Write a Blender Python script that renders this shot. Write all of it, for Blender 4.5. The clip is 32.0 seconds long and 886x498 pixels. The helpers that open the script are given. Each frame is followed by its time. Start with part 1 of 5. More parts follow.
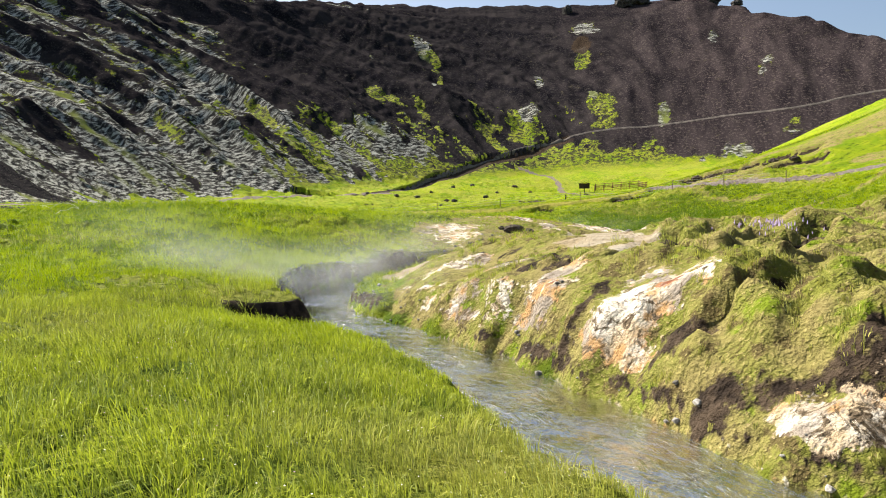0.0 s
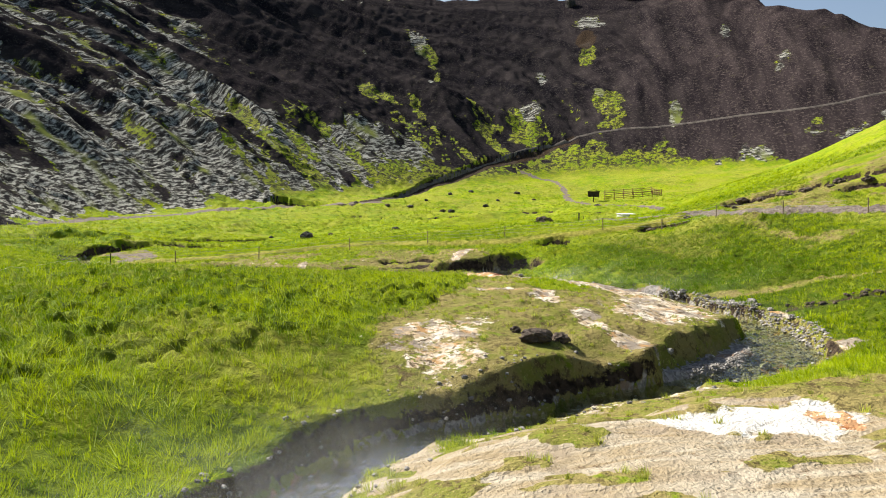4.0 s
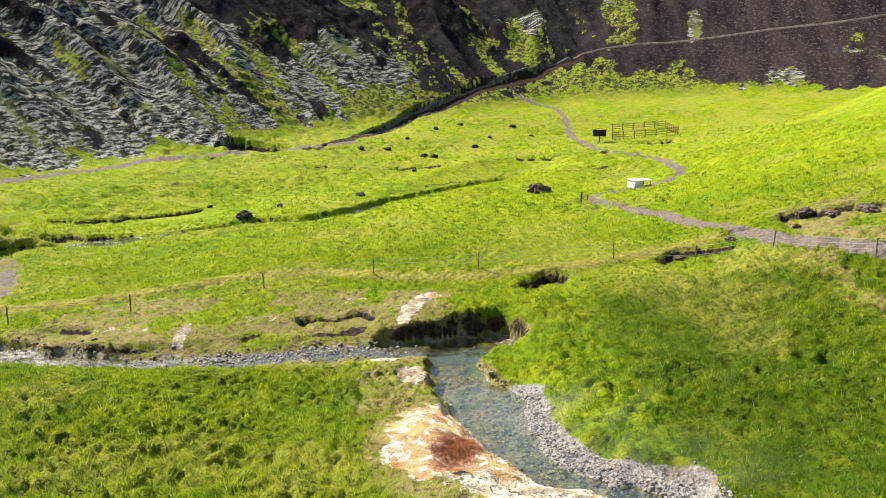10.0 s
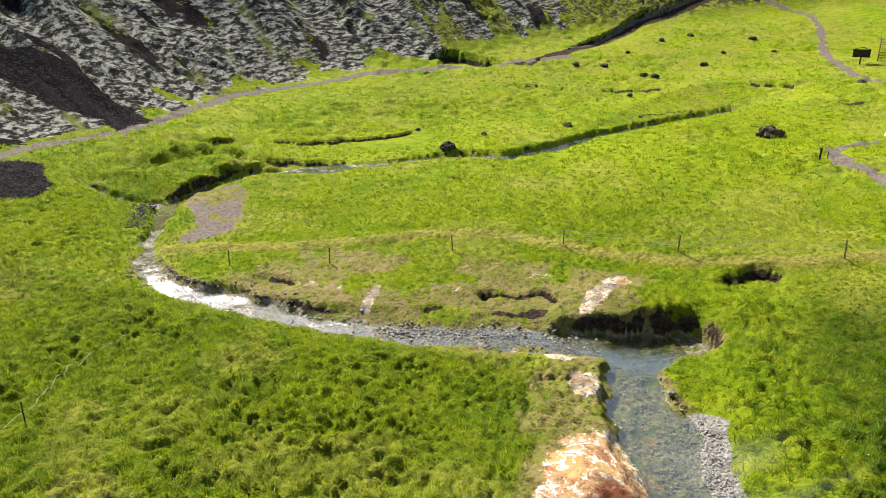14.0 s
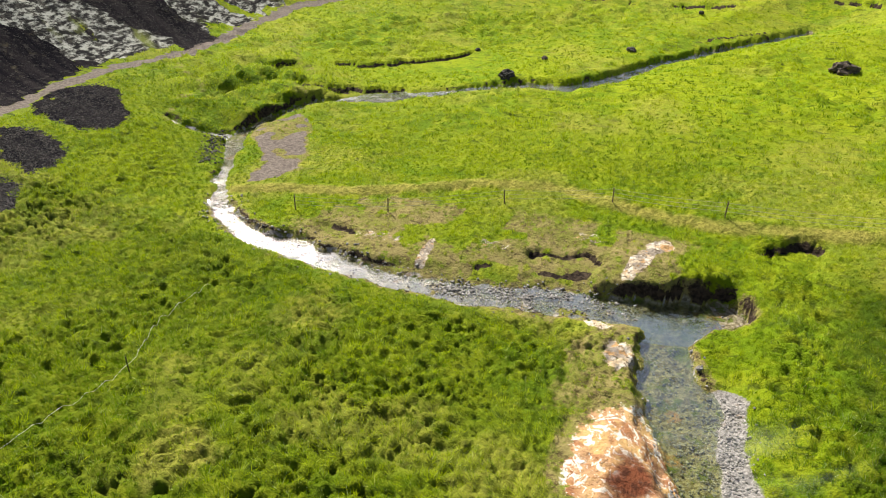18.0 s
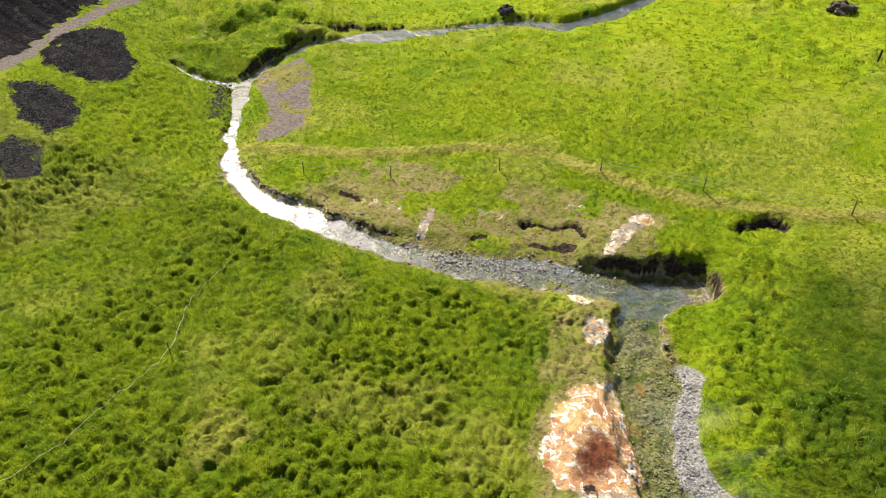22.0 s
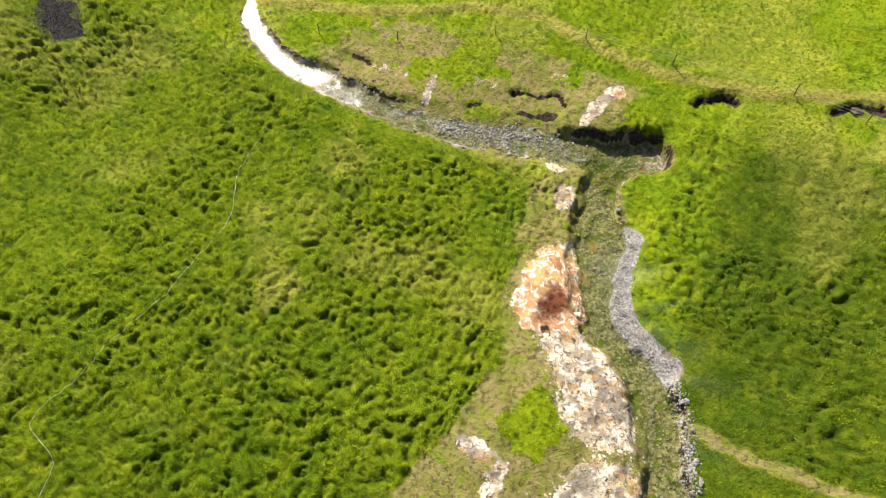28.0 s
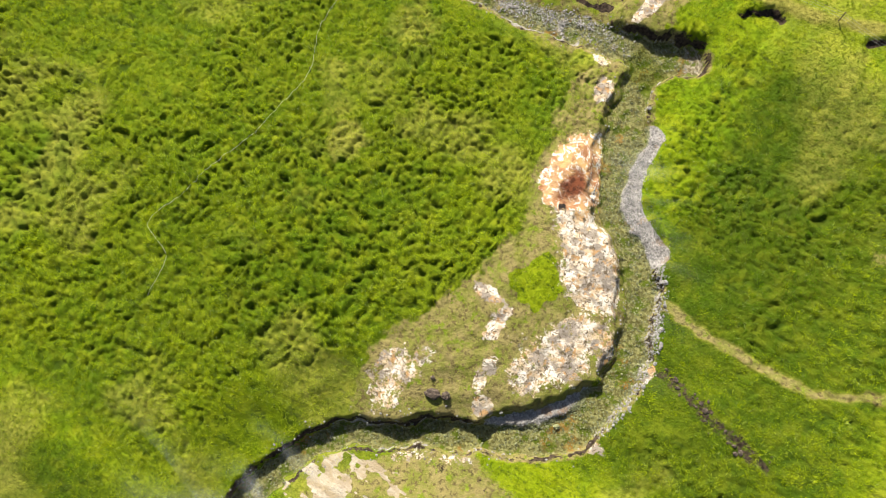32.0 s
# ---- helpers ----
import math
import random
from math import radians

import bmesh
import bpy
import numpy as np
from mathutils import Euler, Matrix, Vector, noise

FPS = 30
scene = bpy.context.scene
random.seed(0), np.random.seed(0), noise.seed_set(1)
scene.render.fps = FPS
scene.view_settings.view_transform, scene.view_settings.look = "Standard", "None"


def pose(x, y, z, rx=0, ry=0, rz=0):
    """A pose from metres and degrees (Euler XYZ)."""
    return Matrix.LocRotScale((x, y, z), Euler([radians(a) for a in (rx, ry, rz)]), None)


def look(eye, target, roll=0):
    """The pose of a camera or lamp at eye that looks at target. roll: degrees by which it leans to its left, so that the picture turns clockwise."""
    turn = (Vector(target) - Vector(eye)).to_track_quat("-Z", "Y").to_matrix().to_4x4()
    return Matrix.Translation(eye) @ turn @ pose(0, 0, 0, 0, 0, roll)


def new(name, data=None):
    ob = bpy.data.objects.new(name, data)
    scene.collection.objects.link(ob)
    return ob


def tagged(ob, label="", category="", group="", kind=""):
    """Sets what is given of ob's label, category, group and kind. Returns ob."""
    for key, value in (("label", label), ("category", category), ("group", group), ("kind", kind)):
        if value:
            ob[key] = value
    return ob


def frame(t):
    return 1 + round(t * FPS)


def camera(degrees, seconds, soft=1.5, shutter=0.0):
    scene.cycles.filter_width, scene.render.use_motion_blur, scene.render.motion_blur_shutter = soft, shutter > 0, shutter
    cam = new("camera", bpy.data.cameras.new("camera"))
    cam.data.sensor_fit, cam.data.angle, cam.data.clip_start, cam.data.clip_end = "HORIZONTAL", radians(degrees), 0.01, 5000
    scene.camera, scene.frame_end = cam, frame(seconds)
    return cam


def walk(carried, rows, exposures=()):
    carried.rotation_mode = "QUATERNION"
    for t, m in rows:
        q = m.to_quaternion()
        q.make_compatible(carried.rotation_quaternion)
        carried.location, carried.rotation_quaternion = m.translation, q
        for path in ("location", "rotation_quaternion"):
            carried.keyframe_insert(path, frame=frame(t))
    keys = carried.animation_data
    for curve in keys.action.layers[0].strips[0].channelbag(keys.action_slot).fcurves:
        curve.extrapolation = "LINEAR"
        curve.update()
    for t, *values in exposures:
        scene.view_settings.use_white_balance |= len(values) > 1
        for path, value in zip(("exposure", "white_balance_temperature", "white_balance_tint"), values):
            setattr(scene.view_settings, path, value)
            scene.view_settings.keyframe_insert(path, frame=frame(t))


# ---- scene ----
cam = camera(65.17, 32.0, 1.0)
PATH = [
    (0, (0.000, -0.000, 3.268), (-0.0005, 1.9973, 3.1640), 0.0),
    (1, (0.076, 3.401, 3.558), (0.0748, 5.3986, 3.4554), 0.0),
    (2, (0.293, 7.234, 4.379), (0.2906, 9.2317, 4.2743), 0.0),
    (3, (0.390, 10.973, 5.469), (0.3907, 12.9703, 5.3572), 0.0),
    (4, (0.694, 14.780, 6.710), (0.6963, 16.7767, 6.5923), 0.0),
    (4.5, (0.918, 16.656, 7.476), (0.9222, 18.6520, 7.3535), 0.0),
    (6.5, (1.904, 23.538, 9.998), (1.9117, 25.5319, 9.8464), 0.0),
    (7, (1.991, 25.184, 10.663), (2.0030, 27.1753, 10.4766), 0.0),
    (8, (2.552, 28.754, 11.984), (2.5675, 30.7379, 11.7289), 0.0),
    (9, (3.346, 31.575, 13.463), (3.3643, 33.5473, 13.1344), 0.0),
    (9.5, (3.821, 32.854, 14.251), (3.8185, 34.8202, 13.8848), 0.0),
    (10, (4.244, 34.114, 15.039), (4.2435, 36.0722, 14.6337), 0.0),
    (10.5, (4.620, 35.362, 15.682), (4.6188, 37.3126, 15.2395), 0.0),
    (11, (4.956, 36.620, 16.261), (4.9266, 38.5625, 15.7842), 0.0),
    (11.5, (4.981, 37.339, 16.903), (4.8874, 39.2692, 16.3875), 0.0),
    (12, (4.985, 37.438, 17.410), (4.7859, 39.3489, 16.8545), 0.0),
    (12.5, (5.047, 37.442, 17.948), (4.7424, 39.3272, 17.3550), 0.0),
    (13, (5.123, 37.287, 18.610), (4.7168, 39.1409, 17.9773), 0.0),
    (13.5, (5.107, 37.168, 19.151), (4.6107, 38.9862, 18.4829), 0.0),
    (14, (5.028, 37.163, 19.692), (4.4571, 38.9466, 18.9888), 0.0),
    (14.5, (4.977, 36.874, 20.335), (4.3412, 38.6202, 19.5962), 0.0),
    (16.5, (5.464, 36.718, 22.930), (4.7668, 38.3693, 22.0440), 0.0),
    (17, (5.354, 36.768, 23.509), (4.6654, 38.4030, 22.5856), 0.0),
    (18, (5.341, 36.781, 24.779), (4.6690, 38.3812, 23.7846), 0.0),
    (19, (5.335, 36.819, 26.186), (4.6784, 38.3825, 25.1250), 0.0),
    (20, (5.307, 36.799, 28.107), (4.6716, 38.3183, 26.9717), 0.0),
    (21, (5.429, 36.779, 29.626), (4.8065, 38.2580, 28.4319), 0.0),
    (22, (5.396, 36.786, 32.115), (4.7994, 38.2077, 30.8407), 0.0),
    (23, (5.539, 36.729, 33.742), (4.9617, 38.0922, 32.3976), 0.0),
    (24, (5.708, 36.508, 35.721), (5.1566, 37.7989, 34.2959), 0.0),
    (25, (5.723, 36.514, 38.039), (5.2081, 37.7188, 36.5277), 0.0),
    (25.5, (5.783, 36.573, 39.001), (5.2838, 37.7350, 37.4517), 0.0),
    (27.5, (5.877, 36.557, 44.072), (5.4605, 37.5187, 42.3682), 0.0),
    (28, (5.816, 36.661, 45.263), (5.4239, 37.5682, 43.5246), 0.0),
    (29, (5.888, 36.664, 47.606), (5.5385, 37.4680, 45.8088), 0.0),
    (30, (5.916, 36.857, 50.300), (5.6154, 37.5438, 48.4459), 0.0),
    (31, (5.756, 36.961, 52.769), (5.5090, 37.5255, 50.8658), 0.0),
    (31.5, (5.694, 36.993, 54.006), (5.4707, 37.4949, 52.0824), 0.0),
    (32, (5.617, 36.943, 55.326), (5.3604, 37.3508, 53.3849), 0.0),
]
walk(cam, [(t, look(eye, target, roll)) for t, eye, target, roll in PATH], [(0, 1.55), (2, 1.52), (4, 1.38), (9, 1.48), (13, 1.29), (22, 1.20), (32, 1.32)])

# ---- world and sun ----
SUN_AZ, SUN_EL = radians(52.0), radians(42.0)  # to the left of +y, above the horizon
world = bpy.data.worlds.new("sky")
scene.world = world
world.use_nodes = True
wn = world.node_tree.nodes
wn.clear()
sky = wn.new("ShaderNodeTexSky")
sky.sky_type = "NISHITA"
sky.sun_disc = False
sky.sun_elevation = SUN_EL
sky.sun_rotation = -SUN_AZ
sky.air_density, sky.dust_density, sky.ozone_density = 1.0, 2.5, 1.0
bg = wn.new("ShaderNodeBackground")
bg.inputs["Strength"].default_value = 0.054
wout = wn.new("ShaderNodeOutputWorld")
world.node_tree.links.new(sky.outputs[0], bg.inputs[0])
world.node_tree.links.new(bg.outputs[0], wout.inputs[0])
sun_data = bpy.data.lights.new("sun", "SUN")
sun_data.energy, sun_data.angle, sun_data.color = 5.0, radians(0.53), (1.0, 0.94, 0.82)
sun = new("sun", sun_data)
to_sun = Vector((-math.sin(SUN_AZ) * math.cos(SUN_EL), math.cos(SUN_AZ) * math.cos(SUN_EL), math.sin(SUN_EL)))
sun.matrix_world = Matrix.Translation((0, 0, 300)) @ to_sun.to_track_quat("Z", "Y").to_matrix().to_4x4()

# ---- shape of the land ----
def smooth(a, b, v):
    u = np.clip((v - a) / (b - a), 0, 1)
    return u * u * (3 - 2 * u)


def lattice(ix, iy, seed):
    h = (ix.astype(np.int64) * 374761393 + iy.astype(np.int64) * 668265263 + seed * 1442695041) & 0xFFFFFFFF
    h = ((h ^ (h >> 13)) * 1274126177) & 0xFFFFFFFF
    return ((h ^ (h >> 16)) & 0xFFFF) / 65535.0


def vnoise(x, y, seed=0):
    """Value noise from -1 to 1."""
    x, y = np.asarray(x, float), np.asarray(y, float)
    ix, iy = np.floor(x), np.floor(y)
    fx, fy = x - ix, y - iy
    fx, fy = fx * fx * fx * (fx * (fx * 6 - 15) + 10), fy * fy * fy * (fy * (fy * 6 - 15) + 10)
    a, b = lattice(ix, iy, seed), lattice(ix + 1, iy, seed)
    c, d = lattice(ix, iy + 1, seed), lattice(ix + 1, iy + 1, seed)
    return 2 * ((a + (b - a) * fx) * (1 - fy) + (c + (d - c) * fx) * fy) - 1


def fbm(x, y, octaves=4, seed=0, gain=0.5):
    total, amp, norm = 0.0, 1.0, 0.0
    for n in range(octaves):
        total, norm = total + amp * vnoise(x * 2**n + 17.3 * n, y * 2**n - 9.1 * n, seed + n), norm + amp
        amp *= gain
    return total / norm


def along(points, x, y, closed=False):
    """Distance to a line of points, the place along it counted in points, and the side (positive: to its left)."""
    pts = [tuple(p[:2]) for p in points]
    if closed:
        pts = pts + [pts[0]]
    best = np.full(np.shape(x), 1e9)
    where, side = np.zeros(np.shape(x)), np.zeros(np.shape(x))
    for n, ((ax, ay), (bx, by)) in enumerate(zip(pts, pts[1:])):
        dx, dy = bx - ax, by - ay
        t = np.clip(((x - ax) * dx + (y - ay) * dy) / (dx * dx + dy * dy), 0, 1)
        d = np.hypot(x - ax - t * dx, y - ay - t * dy)
        near = d < best
        best = np.where(near, d, best)
        where = np.where(near, n + t, where)
        side = np.where(near, np.sign(dx * (y - ay) - dy * (x - ax)), side)
    return best, where, side


def inside(points, x, y):
    """Signed distance to a closed outline, positive inside it."""
    d, _, _ = along(points, x, y, True)
    odd = np.zeros(np.shape(x), bool)
    for (ax, ay), (bx, by) in zip(points, points[1:] + points[:1]):
        if ay != by:
            odd ^= ((ay > y) != (by > y)) & (x < (bx - ax) * (y - ay) / (by - ay) + ax)
    return np.where(odd, d, -d)


# foot of the mountain wall, from the south-west round to the north-east
FOOT = [(-90, -120), (-78, 0), (-68, 50), (-61, 80), (-57.5, 105), (-57, 128), (-51, 146), (-34, 159), (-17, 184), (6, 204),
        (35, 218), (65, 212), (100, 200), (150, 186), (280, 150), (600, 60)]
# streams: x, y, half width, water level
FAR_STREAM = [(14, 146, 0.6, 3.0), (4, 133, 0.7, 2.7), (-3.5, 123, 0.8, 2.4), (-7, 116, 0.9, 2.2), (-11.5, 110.6, 1.1, 2.1), (-16.3, 110.4, 1.1, 2.0),
              (-20, 108, 0.7, 1.9), (-24, 105, 0.6, 1.8), (-31, 100.4, 0.6, 1.65), (-35.5, 96.8, 0.6, 1.55)]
MAIN_STREAM = [(-35.5, 96.8, 0.5, 1.55), (-36.5, 92.1, 0.5, 1.42), (-37.0, 87.6, 0.45, 1.36), (-35.8, 85.1, 0.55, 1.35), (-34.0, 82.0, 0.5, 1.34), (-31.8, 78.1, 0.42, 1.33), (-29.5, 74.9, 0.42, 1.32),
               (-27.6, 72.9, 0.65, 1.31), (-25.4, 71.8, 0.80, 1.31), (-22.3, 70.9, 0.78, 1.30), (-19.2, 70.5, 0.95, 1.29), (-16.1, 70.2, 0.70, 1.28), (-12.0, 69.7, 0.78, 1.26), (-9.8, 69.8, 0.90, 1.25),
               (-7.3, 70.0, 1.02, 1.24), (-4.2, 70.6, 1.20, 1.23), (-1.8, 71.3, 1.40, 1.22), (0.9, 71.8, 1.30, 1.21), (4.2, 72.1, 1.60, 1.2), (7.4, 73.4, 1.35, 1.2)]
LOW_STREAM = [(5.6, 72.0, 1.4, 1.2), (4.9, 70.3, 1.15, 1.19), (4.9, 68.8, 1.10, 1.18), (5.5, 66.8, 1.42, 1.17), (6.2, 64.8, 1.42, 1.16), (6.6, 62.9, 1.15, 1.14), (7.0, 61.0, 0.88, 1.13), (7.4, 59.7, 0.72, 1.12),
              (8.1, 58.4, 0.76, 1.11), (9.5, 57.5, 0.72, 1.10), (11.3, 56.3, 0.75, 1.09), (12.5, 55.3, 1.0, 1.08), (13.5, 53.8, 1.04, 1.06), (14.2, 52.2, 1.0, 1.04), (14.8, 50.5, 1.0, 1.02), (15.3, 48.9, 1.08, 1.0),
              (15.5, 47.2, 1.0, 0.97), (15.5, 45.4, 1.07, 0.92), (15.1, 43.5, 1.1, 0.87), (14.3, 41.4, 1.1, 0.81), (12.8, 39.7, 1.0, 0.75), (10.2, 38.1, 0.85, 0.70), (6.9, 36.5, 0.85, 0.64), (4.6, 35.2, 0.7, 0.60),
              (2.5, 33.8, 0.65, 0.56), (0.2, 32.5, 0.7, 0.53), (-1.9, 29.9, 0.8, 0.48), (-3.6, 26.2, 0.9, 0.43), (-4.0, 22.0, 0.9, 0.39), (-2.6, 18.5, 0.85, 0.35),
              (-0.9, 15.6, 0.85, 0.32), (0.4, 13.5, 0.75, 0.30), (1.3, 11.6, 0.75, 0.29), (2.0, 9.8, 0.8, 0.28), (2.9, 7.8, 0.8, 0.27), (4.4, 4.5, 0.8, 0.26),
              (7, 0, 0.9, 0.25), (11, -8, 1.0, 0.2), (14, -30, 1.2, 0.0), (30, -90, 2.0, -0.5)]
SIDE_BROOK = [(-44.4, 86.2, 0.10, 2.25), (-42.0, 85.4, 0.25, 1.95), (-39.6, 85.6, 0.35, 1.6), (-37.0, 86.4, 0.4, 1.34)]
BAR = [(7.9, 65.6), (8.1, 63.4), (8.3, 61.4), (9.0, 59.6), (10.9, 58.2), (13.0, 56.8)]  # gravel bar east of the low stream
SINTER = [(1.9, 61), (4.5, 63.6), (5.6, 61), (6.5, 59.5), (9.6, 56.4), (12.1, 53.6), (13.5, 49.7), (12.8, 43.7), (9.3, 40.5), (7.3, 38), (4, 36),
          (0.7, 34.1), (-1.6, 36.7), (0, 40.7), (2.7, 47.1), (4.2, 52.5), (2.1, 57.9)]


TRAIL_UP = [(-22, 158), (-13.9, 174.9), (-2.7, 202.4), (13.7, 220.9), (36.3, 237.7), (49.2, 238.7), (74.9, 234.5), (91.3, 231.3), (114.2, 225.4), (133.8, 224.7), (200, 205)]
CREST_RUN = [0, 250, 340, 385, 412, 430, 455, 490, 520, 570, 640, 760, 1100]
CREST_TOP = [88, 88, 90, 97, 92, 84, 74, 60, 46, 40, 38, 36, 30]
CREST_TURN = [-60, -52, -44, -17, 4, 12, 19, 32, 45, 58, 70, 82, 94, 110, 150]
CREST_MORE = [0, -5, 0, 6, 5, 3, -2, -5, -5, -6, -6, -9, -15, -18, -12]


def soft_up(v, r=4.0):
    return r * np.logaddexp(0, v / r)


def wall_place(x, y):
    """Signed distance behind the foot of the mountain, and the metres along the foot."""
    d, where, side = along(FOOT, x, y)
    run = np.cumsum([0] + [math.dist(a, b) for a, b in zip(FOOT, FOOT[1:])])
    return d * side, np.interp(where, np.arange(len(FOOT)), run)


def bearing(x, y):
    """Metres round the valley, at 150 m from its middle."""
    return 150 * np.arctan2(x - 10, y - 50)


def base_height(x, y):
    """The land without the streams."""
    south = 1.0 + 2.6 * np.exp(-0.5 * (((x + 17) / 14) ** 2 + ((y - 45) / 15) ** 2)) + 0.05 * np.clip(x - 12, 0, 40)
    south = south + 1.2 * np.exp(-0.5 * (((x - 6) / 6) ** 2 + ((y - 52) / 10) ** 2)) * smooth(9, 6, x - np.interp(y, [36, 44, 52, 58, 66], [6, 9, 7, 2, 0]))
    south = south + 1.1 * smooth(7.5, 11, x - np.interp(y, [44, 48, 54, 58, 62], [7, 7, 5, 2, 0])) * smooth(40, 50, y)
    # the near mound, east of the stream: a gentle back that falls to the west and north
    brink = np.interp(y, [0, 4.5, 7.8, 9.8, 11.6, 13.5, 15.6, 18.5, 22, 26, 29.6, 32.3, 33.8, 36.5, 39.7, 43.5], [7, 4.4, 2.9, 2.0, 1.3, 0.4, -0.9, -2.6, -3.7, -3.2, -1.6, 0.3, 2.5, 6.9, 12.8, 15.1])
    back = 2.75 - np.where(y < 19, 0.05 * (19 - y), 0.055 * (y - 19)) - 0.0110 * np.clip(6.5 - x, 0, 14) ** 2.2 + 0.085 * np.clip(x - 6.5, 0, 9)
    east = smooth(-0.6, 0.4, x - brink) * smooth(44, 37, y) * smooth(-14, -2, y)
    south = south + (np.maximum(back, 0.2) - south) * east * smooth(30, 16, x)
    north = 3.6 + 0.065 * x + 0.05 * np.clip(y - 125, 0, 200)
    z = south + (north - south) * smooth(66, 86, y + 0.12 * np.clip(-x, 0, 40))
    edge = np.interp(y, [-40, 20, 54, 78, 130, 220], [24, 26, 27, 21, 34, 80])
    right = 0.26 * soft_up(x - edge, 3) + 0.26 * soft_up(x - edge - 27, 3)
    z = z + 24 * np.tanh(right / 24) * smooth(190, 140, y)
    # a hollow behind the brow of the meadow
    z = z - 0.9 * np.exp(-0.5 * (((x - 29) / 11) ** 2 + ((y - 124) / 8) ** 2))
    d, run = wall_place(x, y)
    z = z + 4.2 * smooth(-34, 0, d)
    up = 0.6 * soft_up(d, 2)
    crest = np.interp(run, CREST_RUN, CREST_TOP) + np.interp(bearing(x, y), CREST_TURN, CREST_MORE) + 3 * fbm(run / 30, d / 80, 3, 5)
    high = np.where(up < 0.85 * crest, up, 0.85 * crest + 0.15 * crest * np.tanh((up - 0.85 * crest) / (0.15 * crest)))
    inn, turn = smooth(2, 40, d), bearing(x, y)
    slant = turn + np.interp(turn, [-150, -20, 40], [0.55, 0.45, 0.1]) * d
    rib = np.abs(fbm(slant / 15, d / 90, 3, 21))
    calm = 1 - 0.65 * smooth(15, 60, turn)
    room = calm * smooth(0, 30, crest - high + 14) * (0.2 + 0.8 * smooth(1, 10, along(TRAIL_UP, x, y)[0]))
    high = high + inn * (2.6 - 9.0 * rib) * room + inn * room * (2.6 * fbm(slant / 4.2, d / 45, 3, 33) + 0.8 * fbm(x / 3.4, y / 3.4, 2, 36))
    # crags along the crest
    high = high + smooth(0.70, 0.95, up / crest) * 3.0 * np.abs(fbm(turn / 7, d / 22, 3, 38)) * smooth(1.6, 1.1, up / crest)
    return z + np.where(d > -12, high, 0)


def stream_cut(z, x, y, line, left, right, deep=0.28):
    """Lowers z along a stream. left, right: the bank's width, its height over the water and the slope of the land behind it."""
    d, where, side = along(line, x, y)
    n = np.arange(len(line))
    half = np.interp(where, n, [p[2] for p in line]) + 0.30 * vnoise(x / 1.3, y / 1.3, 71) + 0.14 * vnoise(x / 0.45, y / 0.45, 72)
    level = np.interp(where, n, [p[3] for p in line])
    bank, rise, slope = (np.where(side > 0, a, b) for a, b in zip(left, right))
    bank = bank * (1 + 0.45 * vnoise(x / 2.6, y / 2.6, 73))
    out = d - half
    over = np.clip(out, 0, None)
    z = np.where(out < 40, np.minimum(z, level + rise * (1 + 0.3 * vnoise(x / 2.1, y / 2.1, 76)) + slope * over + 0.012 * over**2), z)
    bed = level - deep + 0.10 * vnoise(x / 0.7, y / 0.7, 74) + 0.06 * vnoise(x / 0.3, y / 0.3, 75)
    lip = np.clip(out / np.maximum(bank, 0.15), 0, 1)
    lip = lip**0.75 * (1 - 0.12 * np.sin(lip * np.pi))
    cut = bed + (z - bed) * lip
    return np.where(out < bank, np.minimum(z, cut), z), out, level


# broken edges of turf: where the land drops to the south of a line
SCARPS = [([(8.8, 78.2), (9.8, 79.4), (11.4, 80.0), (13, 79.6)], 0.6), ([(-5.2, 75.2), (-3.4, 76.0), (-1.2, 76.2), (0.6, 75.4)], 0.45), ([(-4.2, 73.3), (-2, 74.2), (0.2, 74.4)], 0.4),
          ([(18.5, 80.8), (20.5, 81.6), (23, 81.9), (25, 81.2)], 0.45), ([(28.5, 84.6), (31, 83.8), (33.5, 82.2), (36, 81.0), (39.5, 79.8), (43, 78)], 0.6), ([(35.5, 77.4), (39, 76.6), (42, 74.5)], 0.8),
          ([(-36.5, 158), (-34, 163), (-29, 164.0), (-23, 161.5)], 2.0), ([(16.5, 156), (20.5, 156), (24.8, 153.6)], 0.9), ([(40, 165.5), (44, 166.8), (48, 166)], 0.9),
          ([(-20, 74.5), (-15.5, 73.4)], 0.4), ([(-15, 176), (-2.9, 203.4), (13.2, 221.9), (36, 238.7), (44, 239.6)], 1.3),
          ([(-40.2, 108.6), (-36, 111), (-33.1, 114), (-29, 119), (-26.4, 124)], 0.45), ([(-46, 100.5), (-44, 103.5), (-42.6, 106.8)], 0.6), ([(-38.5, 99.4), (-35.2, 101.0), (-31, 103.6), (-27.5, 106)], 0.6),
          ([(36.9, 124.2), (38, 122.4), (39.2, 119.8)], 0.6), ([(-1.2, 131.5), (4.0, 137.6), (9.9, 143.2)], 0.4), ([(-8.3, 73.0), (-5.8, 73.7)], 0.35),
          ([(-6, 150), (0, 152), (5, 151)], 0.5), ([(-20, 148), (-14, 150), (-9, 149)], 0.4), ([(26, 140), (31, 141)], 0.5)]


